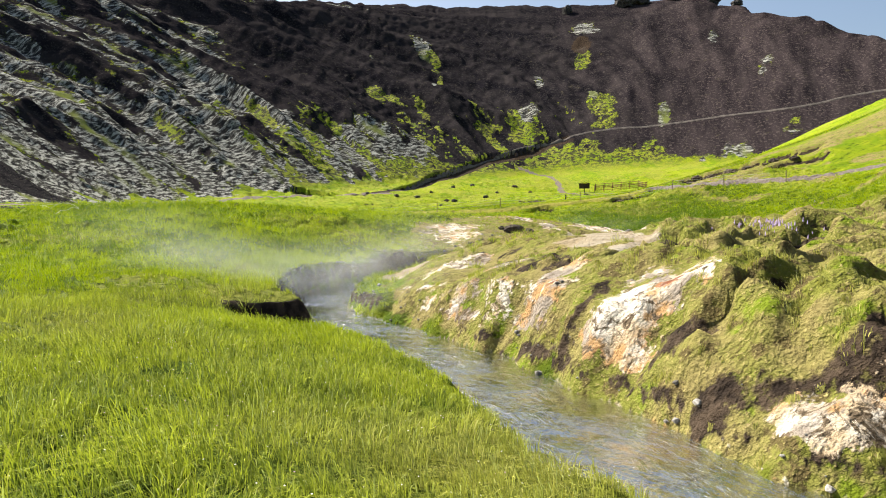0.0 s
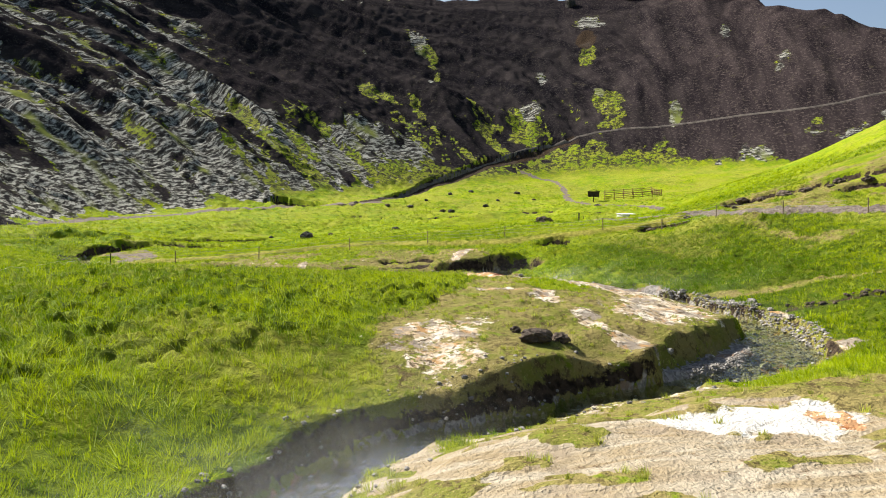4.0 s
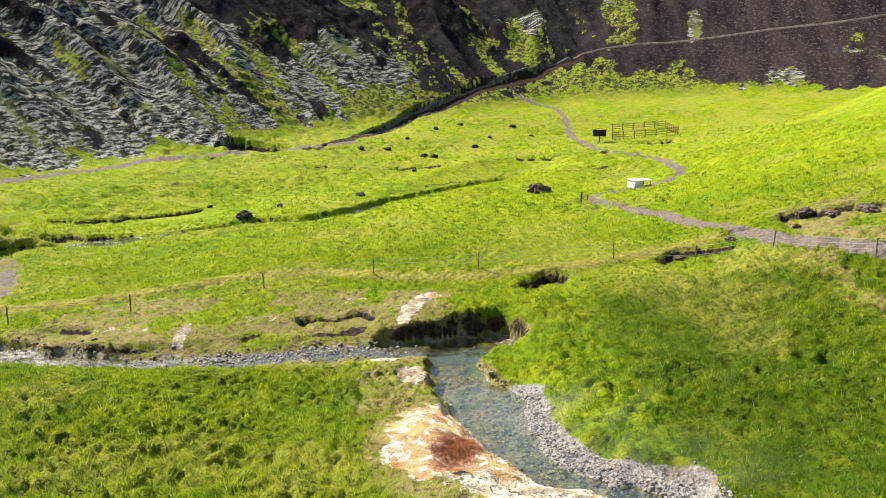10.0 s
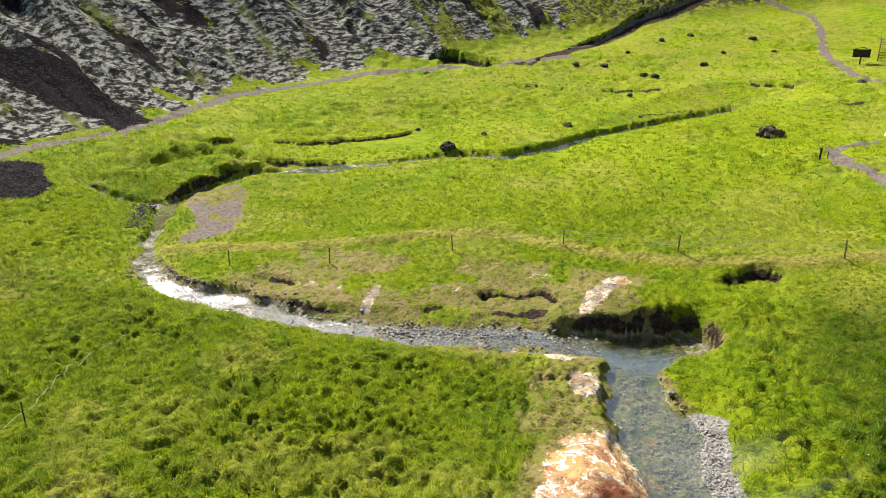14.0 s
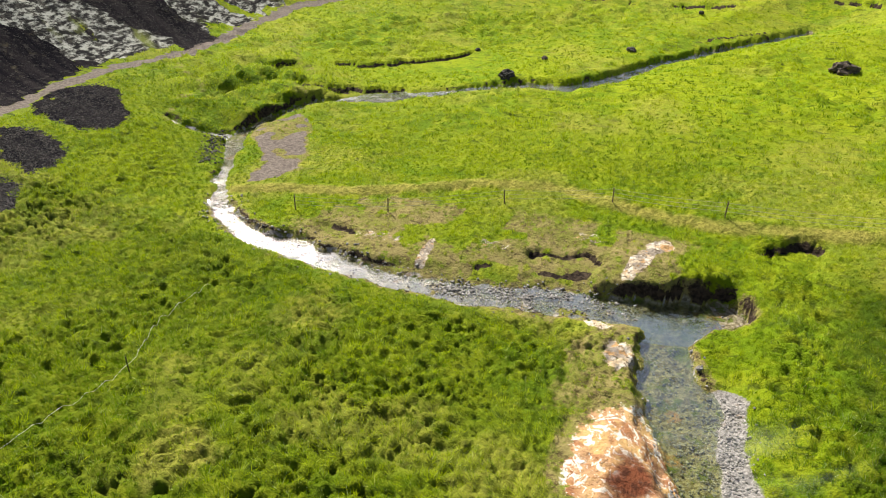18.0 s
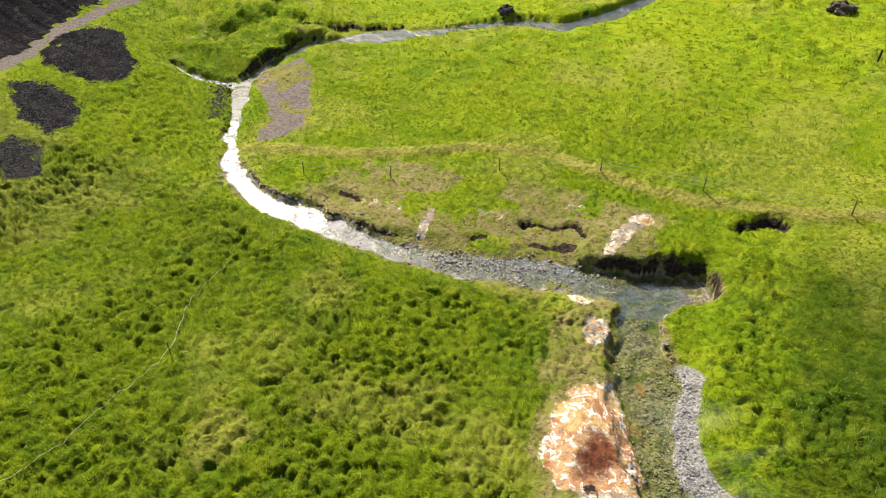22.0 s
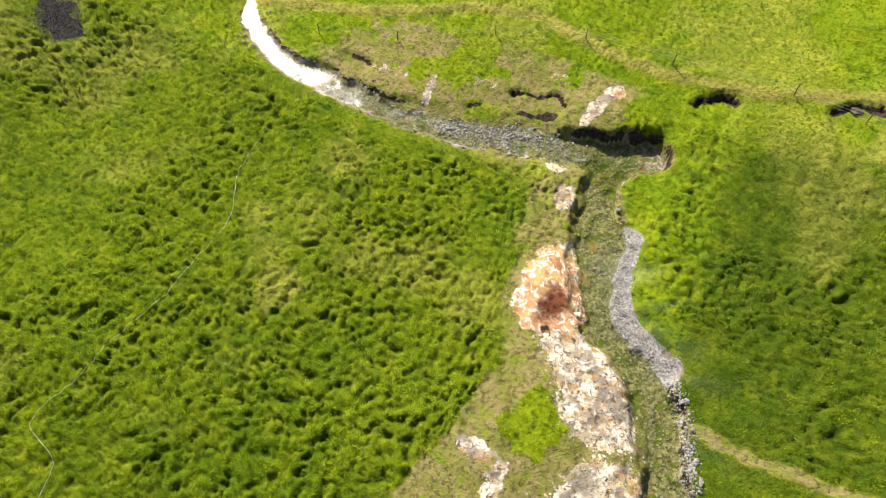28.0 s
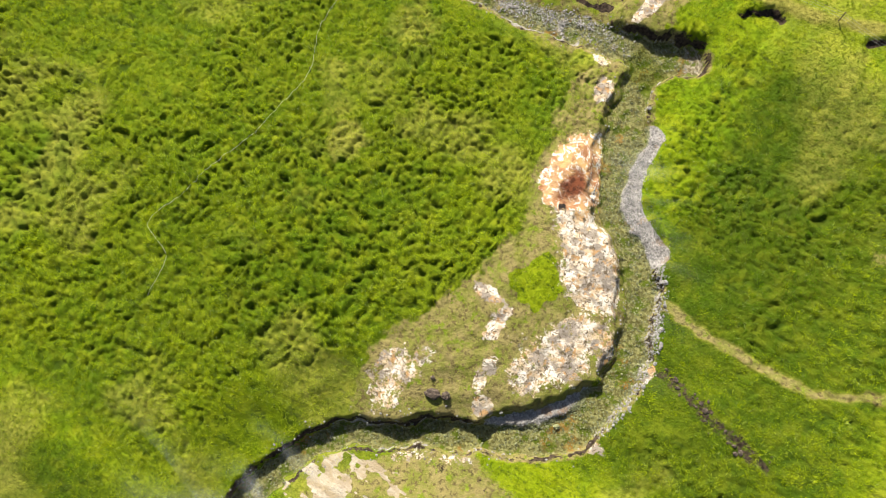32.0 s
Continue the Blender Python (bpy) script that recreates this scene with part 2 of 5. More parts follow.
def scarps(x, y):
    drop, face = np.zeros(np.shape(x)), np.zeros(np.shape(x))
    for line, deep in SCARPS:
        xs, ys = [p[0] for p in line], [p[1] for p in line]
        here = (x > min(xs) - 4) & (x < max(xs) + 4) & (y > min(ys) - 11) & (y < max(ys) + 3)
        if here.any():
            d, where, side = along(line, x[here], y[here] + 0.5 * vnoise(x[here] / 1.1, y[here] / 1.1, 88))
            ends = np.clip(np.minimum(where, len(line) - 1 - where) * 3, 0, 1)
            fade = np.exp(-((np.clip(d, 0, None) / 4.5) ** 1.5)) * ends
            drop[here] = np.maximum(drop[here], np.where(side < 0, deep * fade, 0))
            face[here] = np.maximum(face[here], np.where(side < 0, smooth(0.15, 0.5, deep * ends) * smooth(0.35 + 0.35 * deep, 0.15 + 0.2 * deep, d), 0))
    return drop, face


OLD_TRACK = [(-29.4, 76.6), (-25.5, 77.8), (-21.3, 78.4), (-16, 80.2), (-10.7, 82.4), (-5.6, 83.2), (-0.6, 81.9), (3.5, 80.8), (9.4, 80.6), (14.0, 80.7), (18.7, 81.8), (24, 83)]
# crusts that hot water has laid down the near bank
FLOWS = [[(2.6, 14.5), (2.2, 14.6), (1.9, 14.3), (1.5, 14.2)], [(2.3, 14.0), (1.9, 13.7), (1.5, 13.7)], [(4.2, 12.0), (3.8, 12.4), (3.2, 12.0), (2.8, 11.8), (2.4, 11.6), (2.1, 11.4)], [(4.0, 11.4), (3.5, 11.4), (3.1, 11.2), (2.7, 11.0), (2.4, 10.8)],
         [(5.2, 7.2), (4.6, 7.4), (4.2, 7.6), (3.9, 7.9), (3.6, 8.2)], [(3.0, 11.6), (2.6, 11.2), (2.3, 11.1)]]
RUST = [(2.2, 57), (1.8, 60.7), (4.3, 63.4), (6.2, 62.1), (6.9, 59), (7.4, 57.6), (5.1, 55.6), (3.2, 55.6)]
WHITE = [(3.4, 56.4), (5.6, 56.6), (7.2, 57.9), (9.4, 56.6), (12, 53.8), (12.8, 50.5), (9.6, 49.2), (6.6, 51.4)]
GREY = [(7.5, 43.2), (8.1, 47.5), (9.5, 49.6), (13.0, 50.2), (13.6, 47.9), (12.4, 44), (9.5, 41.6)]
BLOT = [(-1.8, 37.4), (-0.4, 39.9), (2.1, 41.4), (3.3, 39.6), (1.3, 36.4), (0.7, 34.1)]
PAN = [(5.2, 29.4), (6.2, 30.0), (7.4, 30.2), (8.8, 29.7), (9.0, 28.6), (8.0, 28.0), (6.6, 28.1), (5.7, 28.7)]
MOUND = [(-2.9, 24.6), (-2.2, 28.0), (0.2, 30.8), (2.6, 32.2), (5.2, 31.9), (8.8, 30.4), (9.4, 27.6), (7.6, 25.4), (6.8, 23.4), (6.1, 20.6), (5.4, 18.8), (5.0, 16.4), (3.7, 15.2), (3.2, 16.6), (3.3, 19.3),
         (3.9, 21.8), (2.9, 23.3), (1.4, 23.3), (0.3, 22.4), (-0.8, 21.0), (-2.2, 21.8)]
SIDE_GRAVEL = [(-36.4, 89.0), (-34.2, 93.2), (-31.6, 91.0), (-29.6, 88.0), (-27.4, 83.6), (-26.5, 81.3), (-27.7, 77.6), (-29.2, 77.9), (-30.4, 82.4), (-33.7, 85.4)]
SCREES = [[(-54.9, 80.0), (-56.0, 85.1), (-54.6, 88.6), (-51.0, 87.0), (-48.4, 84.6), (-45.7, 82.8), (-45.2, 80.4), (-46.8, 78.7), (-51.0, 78.8)], [(-52.9, 74.7), (-51.0, 76.4), (-48, 76.2), (-45.2, 75.1), (-43.8, 72.6), (-44.1, 70.6), (-47.8, 71.2)],
          [(-46.4, 68.9), (-43.6, 69.0), (-41.0, 66.1), (-42.5, 64.6), (-45.4, 65.6)], [(-76, 90), (-68.7, 89.6), (-66.6, 91.5), (-61.9, 90.6), (-58.3, 92.4), (-58.6, 86.0), (-57.0, 77.4), (-57.4, 68), (-66, 64), (-78, 76)],
          [(-78, 100), (-73.5, 110), (-69.5, 111), (-63.9, 109), (-58.7, 108.8), (-55.0, 107.6), (-54.6, 101.4), (-58.5, 103.0), (-62.1, 101.6), (-69.1, 100.0)]]
TRICKLES = [[(-52.0, 96.7), (-46.0, 93.1), (-44.3, 91.6), (-45.4, 88.0), (-43.4, 85.4)], [(-47.0, 111.8), (-41.7, 106.1), (-38.6, 103.2), (-38.8, 100), (-36.5, 97.7)]]


def flow_reach(x, y):
    return np.minimum.reduce([along(line, x, y)[0] for line in FLOWS])


def domes(x, y, seed):
    """Rounded heaps of uneven height, one in each unit cell, up to 1 on top and 0 in the gaps between."""
    ix, iy = np.floor(x), np.floor(y)
    best = np.zeros(np.shape(x))
    for dx in (-1, 0, 1):
        for dy in (-1, 0, 1):
            cx, cy = ix + dx, iy + dy
            a, b = lattice(cx, cy, seed), lattice(cx, cy, seed + 7)
            size = 0.24 + 0.26 * lattice(cx, cy, seed + 3)
            far = (x - cx - 0.5 - 0.95 * (a - 0.5)) ** 2 + (y - cy - 0.5 - 0.95 * (b - 0.5)) ** 2
            best = np.maximum(best, (0.5 + 0.5 * np.abs(2 * ((7.3 * a + 5.1 * b) % 1) - 1)) * (1 - far / size))
    return best


def hummocks(x, y, quiet):
    """Tussocky relief of the meadows, uneven in size and spacing."""
    bx = x + 0.55 * vnoise(x / 2.3, y / 2.3, 61) + 0.18 * vnoise(x / 0.8, y / 0.8, 58)
    by = y + 0.55 * vnoise(x / 2.3, y / 2.3, 62) + 0.18 * vnoise(x / 0.8, y / 0.8, 59)
    u, v = bx * 0.80 - by * 0.60, bx * 0.60 + by * 0.80
    heap = np.maximum(domes(u / 0.56, v / 0.42, 64), 0.9 * domes(u / 1.0, v / 0.75, 68)) ** 0.85
    patch = smooth(-0.45, 0.25, fbm(x / 8, y / 8, 3, 63))
    left = smooth(8, 1, x) * smooth(20, 27, y) * smooth(71, 66, y + 0.05 * x)
    east = smooth(8.5, 11, x - np.interp(y, [44, 48, 54, 58, 62], [7, 7, 5, 2, 0])) * smooth(36, 44, y) * smooth(80, 74, y)
    west = smooth(-30, -38, x)
    size = 0.09 + 0.13 * patch + left * (0.24 + 0.18 * patch) + 0.40 * east * (0.3 + 0.7 * patch) + 0.30 * west * patch
    field = smooth(112, 92, y) * smooth(-62, -50, x) * smooth(46, 32, x)
    far = smooth(88, 108, y) * smooth(220, 190, y)
    heap_far = domes((bx + 0.5 * by) / 2.6, (by - 0.3 * bx) / 1.7, 66)
    lumps = smooth(12, 0, np.hypot((x + 42) / 1.2, y - 98)) * domes(x / 4.2, y / 3.4, 69)
    # hollows between heaps, where shade is painted into the ground and blades thinned
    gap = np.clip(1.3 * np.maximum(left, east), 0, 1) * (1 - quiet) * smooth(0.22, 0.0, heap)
    return gap, (1 - quiet) * (field * size * (heap - 0.35) + 1.5 * lumps + far * 0.55 * smooth(-0.15, 0.3, fbm(x / 13, y / 9, 3, 67)) * (heap_far - 0.3))


def land(x, y):
    """Height of the ground, and what is needed to tell its cover."""
    x, y = np.asarray(x, float), np.asarray(y, float)
    cover = {}
    z = base_height(x, y)
    near = smooth(170, 120, y) * smooth(-75, -60, x)
    z = z + near * (0.16 * fbm(x / 9, y / 9, 3, 3) + 0.05 * fbm(x / 1.6, y / 1.6, 2, 8))
    wob, fine = vnoise(x / 1.7, y / 1.7, 41), vnoise(x / 0.6, y / 0.6, 42)
    shelf = inside(SINTER, x, y) + 0.5 * wob + 0.25 * fine
    cover["shelf"] = shelf
    crust = smooth(38, 34, y + 1.5 * wob) * smooth(-0.5, 0.8, x - np.interp(y, [4, 12, 15, 18, 22, 28, 34], [4.4, 1.8, 0.2, -1.2, -1.8, -0.4, 4]) + 0.4 * fine) * smooth(19, 13, x + 1.5 * wob)
    cover["crust"] = crust
    quiet = np.maximum(smooth(-1.6, 0.2, shelf), crust)
    for outline in [SIDE_GRAVEL] + SCREES:
        quiet = np.maximum(quiet, smooth(-1.2, 0.2, inside(outline, x, y)))
    cover["gap"], cover["hump"] = hummocks(x, y, quiet)
    z = z + cover["hump"]
    track, _, south = along(OLD_TRACK, x, y + 0.3 * wob)
    z = z + 0.08 * np.exp(-((track / 0.5) ** 2)) + np.where(south > 0, 0.2 * np.exp(-track / 3.0), -0.2 * np.exp(-track / 3.0)) * smooth(0, 0.5, track)
    drop, cover["drop"] = scarps(x, y)
    z = z - drop
    # the near bank: knobs of moss and crust with pockets of washed-out soil between
    close = crust * smooth(27, 20, y)
    knobs = np.abs(fbm(x / 1.5 + 0.3 * wob, y / 1.5, 3, 47))
    pocket = smooth(0.30 - 0.14 * smooth(24, 19, y), 0.52 - 0.14 * smooth(24, 19, y), fbm(x / 1.25, y / 0.85, 3, 46) + 0.25 * vnoise(x / 0.4, y / 0.4, 43)) * crust
    bare = smooth(-0.5, 0.5, inside(MOUND, x, y) + 0.35 * wob + 0.25 * fine)
    cover["bare"] = bare
    tuft = 0.25 * smooth(0.02, 0.30, fbm(x / 1.1, y / 0.7, 3, 57)) * smooth(24, 27, y)
    pocket = pocket * (1 - bare)
    cover["pocket"], cover["tuft"] = pocket, tuft
    z = z + crust * (1 - 0.85 * bare) * (0.05 + 0.22 * knobs + 0.05 * fbm(x / 0.35, y / 0.35, 2, 48)) + crust * bare * (0.35 * tuft + 0.015 * fbm(x / 0.8, y / 0.5, 3, 54)) + (1 - bare) * close * (0.24 * knobs + 0.10 * domes(x / 0.42, y / 0.36, 51) + 0.26 * (domes(x / 0.95, y / 0.75, 79) - 0.4)) - pocket * (0.14 + 0.22 * smooth(24, 18, y))
    flow = flow_reach(x, y) + 0.20 * vnoise(x / 0.5, y / 0.5, 49) + 0.10 * vnoise(x / 0.18, y / 0.18, 50)
    cover["flow"] = flow
    z = z + (0.20 * np.exp(-((np.clip(flow, 0, None) / 0.28) ** 2)) + 0.10 * np.exp(-((flow / 0.7) ** 2)) * np.abs(vnoise(x / 0.22, y / 0.22, 52))) * smooth(24, 18, y)
    z = z + smooth(-0.4, 1.0, shelf) * (0.10 * fbm(x / 0.6, y / 0.6, 3, 44) + 0.13 * np.abs(vnoise(x / 2.2, y / 2.2, 45)) + 0.06 * domes(x / 0.9, y / 0.8, 53))
    # a knoll of sinter over the pool, and a lip of turf over the near bend
    z = z + 0.5 * np.exp(-0.5 * (((x - 2.9) / 1.7) ** 2 + ((y - 75.6) / 1.6) ** 2)) + 0.35 * np.exp(-0.5 * (((x - 6.2) / 1.6) ** 2 + ((y - 75.6) / 1.2) ** 2))
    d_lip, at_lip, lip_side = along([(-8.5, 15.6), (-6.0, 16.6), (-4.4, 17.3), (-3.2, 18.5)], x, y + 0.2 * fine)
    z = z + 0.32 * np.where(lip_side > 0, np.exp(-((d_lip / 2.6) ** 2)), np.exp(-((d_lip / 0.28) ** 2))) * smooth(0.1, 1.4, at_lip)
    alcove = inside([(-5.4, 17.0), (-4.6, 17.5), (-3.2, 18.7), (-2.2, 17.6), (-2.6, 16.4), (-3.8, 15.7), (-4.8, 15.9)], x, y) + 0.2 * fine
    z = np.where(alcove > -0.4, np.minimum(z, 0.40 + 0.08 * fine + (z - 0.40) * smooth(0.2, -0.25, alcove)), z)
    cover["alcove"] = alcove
    # face below the lip, darkened for the shade of the undercut
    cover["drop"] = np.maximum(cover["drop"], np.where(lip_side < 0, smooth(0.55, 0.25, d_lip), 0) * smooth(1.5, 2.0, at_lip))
    bar, _, _ = along(BAR, x, y)
    z = np.where(bar < 2.2, np.minimum(z, 1.27 + 0.10 * vnoise(x / 0.5, y / 0.5, 55) + (z - 1.27) * smooth(0.8, 1.7, bar + 0.3 * vnoise(x, y, 56))), z)
    # a gravel beach inside the bend below the terrace
    beach = inside([(8.2, 38.2), (9.0, 39.6), (11.0, 41.3), (13.4, 44.6), (14.6, 45.6), (14.5, 43.6), (13.3, 41.5), (10.6, 39.3)], x, y) + 0.25 * fine
    z = np.where(beach > -0.5, np.minimum(z, 0.90 + 0.05 * fine + (z - 0.90) * smooth(0.0, -0.5, beach)), z)
    cover["bar"] = np.where(beach > 0, np.minimum(bar, 0.4), bar)
    z, o1, l1 = stream_cut(z, x, y, FAR_STREAM, (0.6, 0.4, 0.14), (0.55, 0.5 + 0.7 * smooth(-20, -30, x), 0.12))
    cave = smooth(-3, 3.2, x)
    z, o2, l2 = stream_cut(z, x, y, MAIN_STREAM, (0.40 + 0.9 * smooth(-14, -9, x) * smooth(0.5, -1.5, x), np.interp(x, [-30, -24, -14, -9, -4], [0.25, 0.5, 0.5, 0.3, 0.3]) + cave * (1.35 - 0.3 * smooth(6.5, 8.5, x)), 0.12 + 0.12 * cave),
                           (0.42, 0.28 + 1.07 * smooth(6.0, 8.5, x) + 0.9 * smooth(87, 91, y), 0.13 + 0.11 * smooth(6.0, 8.5, x)), 0.15 - 0.09 * smooth(-14, -9, x) * smooth(4, 0, x))
    # the low stream runs south: its left bank lies to the east
    z, o3, l3 = stream_cut(z, x, y, LOW_STREAM, (np.interp(y, [8, 11, 15, 18, 21, 33], [1.0, 1.4, 1.4, 0.9, 0.45, 0.45]), np.interp(y, [8, 14, 17, 20, 28, 33, 64, 70, 73, 75], [1.15, 1.2, 0.75, 0.38, 0.38, 0.45, 0.6, 0.65, 0.8, 1.5]), np.interp(y, [8, 14, 20, 28, 34, 64, 76], [0.5, 0.45, 0.35, 0.3, 0.14, 0.14, 0.2])),
                           (np.interp(y, [40, 46, 52, 62, 66], [0.5, 0.7, 1.2, 1.2, 0.6]), np.interp(y, [12, 16, 18.5, 24, 30, 36, 42, 48, 58, 66, 73, 75], [0.15, 0.25, 0.72, 0.80, 0.82, 1.05, 1.05, 0.9, 0.75, 0.4, 0.4, 1.5]), np.interp(y, [22, 46], [0.10, 0.2])))
    z, o4, l4 = stream_cut(z, x, y, SIDE_BROOK, (0.5, 0.35, 0.3), (0.5, 0.35, 0.3), 0.12)
    out = np.minimum.reduce([o1, o2, o3, o4])
    cover["out"] = out
    cover["level"] = np.where(o1 <= out, l1, np.where(o2 <= out, l2, np.where(o3 <= out, l3, l4)))
    return z, cover

# ---- materials ----
class Tree:
    """A node material under construction."""

    def __init__(self, name):
        self.mat = bpy.data.materials.new(name)
        self.mat.use_nodes = True
        self.nodes, self.links = self.mat.node_tree.nodes, self.mat.node_tree.links
        self.nodes.clear()
        self.out = self.nodes.new("ShaderNodeOutputMaterial")
        self.where = self.nodes.new("ShaderNodeTexCoord").outputs["Object"]

    def put(self, socket, value):
        if isinstance(value, bpy.types.NodeSocket):
            self.links.new(value, socket)
        elif isinstance(value, tuple) and len(value) == 3 and socket.type == "RGBA":
            socket.default_value = (*value, 1)
        else:
            socket.default_value = value

    def stretch(self, size, turn=(0, 0, 0), vector=None):
        node = self.nodes.new("ShaderNodeMapping")
        self.put(node.inputs["Vector"], vector or self.where)
        node.inputs["Scale"].default_value, node.inputs["Rotation"].default_value = size, turn
        return node.outputs[0]

    def noise(self, scale, detail=4.0, rough=0.55, vector=None, warp=0.0):
        node = self.nodes.new("ShaderNodeTexNoise")
        self.put(node.inputs["Vector"], vector or self.where)
        node.inputs["Scale"].default_value, node.inputs["Detail"].default_value = scale, detail
        node.inputs["Roughness"].default_value, node.inputs["Distortion"].default_value = rough, warp
        return node.outputs[0]

    def cells(self, scale, vector=None, feature="F1", want="Distance"):
        node = self.nodes.new("ShaderNodeTexVoronoi")
        node.feature = feature
        self.put(node.inputs["Vector"], vector or self.where)
        node.inputs["Scale"].default_value = scale
        return node.outputs[want]

    def step(self, value, low, high, a=0.0, b=1.0):
        node = self.nodes.new("ShaderNodeMapRange")
        node.interpolation_type = "SMOOTHSTEP"
        self.put(node.inputs[0], value)
        for n, v in zip((1, 2, 3, 4), (low, high, a, b)):
            node.inputs[n].default_value = v
        return node.outputs[0]

    def math(self, op, a, b=0.5):
        node = self.nodes.new("ShaderNodeMath")
        node.operation = op
        self.put(node.inputs[0], a)
        self.put(node.inputs[1], b)
        return node.outputs[0]

    def mix(self, factor, a, b, blend="MIX"):
        node = self.nodes.new("ShaderNodeMix")
        node.data_type, node.blend_type = "RGBA", blend
        self.put(node.inputs[0], factor)
        self.put(node.inputs[6], a)
        self.put(node.inputs[7], b)
        return node.outputs[2]

    def attribute(self, name):
        node = self.nodes.new("ShaderNodeAttribute")
        node.attribute_name = name
        return node

    def split(self, vector):
        node = self.nodes.new("ShaderNodeSeparateXYZ")
        self.put(node.inputs[0], vector)
        return node.outputs

    def bump(self, height, far=0.05, strength=0.6, normal=None):
        node = self.nodes.new("ShaderNodeBump")
        self.put(node.inputs["Height"], height)
        node.inputs["Distance"].default_value, node.inputs["Strength"].default_value = far, strength
        if normal:
            self.put(node.inputs["Normal"], normal)
        return node.outputs[0]

    def random(self):
        return self.nodes.new("ShaderNodeObjectInfo").outputs["Random"]

    def island(self):
        return self.nodes.new("ShaderNodeNewGeometry").outputs["Random Per Island"]

    def surface(self, color, rough=0.8, normal=None, metal=0.0, gloss=0.5):
        node = self.nodes.new("ShaderNodeBsdfPrincipled")
        self.put(node.inputs["Base Color"], color)
        self.put(node.inputs["Roughness"], rough)
        self.put(node.inputs["Metallic"], metal)
        self.put(node.inputs["Specular IOR Level"], gloss)
        if normal:
            self.put(node.inputs["Normal"], normal)
        self.links.new(node.outputs[0], self.out.inputs[0])
        return node


def ground_material():
    t = Tree("valley_ground")
    c1, c2, c3, c4 = (t.split(t.attribute(n).outputs["Vector"]) for n in ("cover_a", "cover_b", "cover_c", "cover_d"))
    fall = t.attribute("fall").outputs["Vector"]
    big, mid, small, fine = t.noise(0.11, 3), t.noise(0.7, 4), t.noise(3.5, 4), t.noise(16, 3)
    rag = t.math("SUBTRACT", t.noise(1.9, 6, 0.62), 0.5)
    crumb = t.math("SUBTRACT", t.noise(7.5, 5, 0.65), 0.5)

    def edge(mask, low=0.35, high=0.6, ragged=0.9, crumbs=0.5):
        return t.step(t.math("ADD", mask, t.math("ADD", t.math("MULTIPLY", rag, ragged), t.math("MULTIPLY", crumb, crumbs))), low, high)

    # grass, from deep to yellow green
    color = t.mix(t.step(big, 0.35, 0.65), (0.120, 0.195, 0.004), (0.190, 0.245, 0.005))
    color = t.mix(t.step(mid, 0.42, 0.70), color, (0.230, 0.270, 0.008))
    color = t.mix(t.step(small, 0.52, 0.70), color, (0.085, 0.120, 0.006))
    color = t.mix(t.step(t.noise(1.6, 4, 0.6, t.stretch((0.35, 1, 1))), 0.57, 0.68), color, (0.060, 0.085, 0.006))
    # dead thatch, with the shade between tussocks painted dark in the same mix
    color = t.mix(t.math("MULTIPLY", t.attribute("thatch_shade").outputs["Fac"], 0.95), color, t.mix(t.step(mid, 0.4, 0.7), (0.022, 0.042, 0.003), (0.055, 0.075, 0.005)))
    dry = t.math("MULTIPLY", c3[1], t.step(mid, 0.25, 0.6, 0.55, 1.0))
    color = t.mix(dry, color, t.mix(t.step(small, 0.35, 0.7), (0.300, 0.270, 0.060), (0.170, 0.160, 0.030)))
    # short moss and turf in olive, tan and brown
    turf = t.mix(t.step(mid, 0.38, 0.62), (0.142, 0.148, 0.028), (0.200, 0.166, 0.064))
    turf = t.mix(t.step(t.noise(2.6, 6, 0.68), 0.51, 0.61), turf, (0.095, 0.074, 0.030))
    turf = t.mix(t.step(t.noise(1.2, 4, 0.6, t.stretch((1, 1, 1), (0, 0, 0.7))), 0.56, 0.66), turf, (0.125, 0.165, 0.012))
    turf = t.mix(t.step(fine, 0.56, 0.70), turf, (0.270, 0.230, 0.090))
    color = t.mix(edge(c4[0], 0.35, 0.6), color, turf)
    # gaps of dark earth between the grass on the mountain wall
    on_wall = t.step(t.split(fall)[1], 1.0, 7.0)
    color = t.mix(t.math("MULTIPLY", on_wall, t.step(t.noise(0.8, 6, 0.72), 0.46, 0.54)), color, (0.040, 0.040, 0.018))
    # grey moss with terracettes across the slope
    rows = t.noise(1.0, 4, 0.65, t.stretch((0.50, 1.15, 1), vector=fall), 0.3)
    moss = t.mix(t.step(rows, 0.44, 0.60), (0.022, 0.021, 0.021), (0.36, 0.36, 0.325))
    moss = t.mix(t.step(t.noise(1.6, 5, 0.7), 0.50, 0.62), moss, (0.060, 0.056, 0.050))
    moss = t.mix(t.step(t.noise(1.0, 4, 0.6, t.stretch((0.16, 0.06, 1), vector=fall)), 0.55, 0.70), moss, (0.150, 0.170, 0.045))
    rough_mask = t.math("ADD", c2[1], t.math("MULTIPLY", t.math("MULTIPLY", c2[1], t.math("SUBTRACT", 1.15, c2[1])), t.math("MULTIPLY", t.math("SUBTRACT", t.noise(1.0, 6, 0.68, t.stretch((0.22, 0.16, 1), vector=fall)), 0.5), 7.0)))
    color = t.mix(t.step(rough_mask, 0.38, 0.50), color, moss)
    # dark scree, browner towards the east; the shade over its west is painted in
    brown = t.split(fall)[2]
    grain = t.noise(1.0, 5, 0.68, t.stretch((0.30, 0.05, 1), vector=fall))
    black = t.mix(t.step(grain, 0.35, 0.7), (0.008, 0.0075, 0.010), (0.030, 0.026, 0.027))
    earth = t.mix(t.step(grain, 0.32, 0.7), (0.017, 0.0135, 0.016), (0.046, 0.036, 0.037))
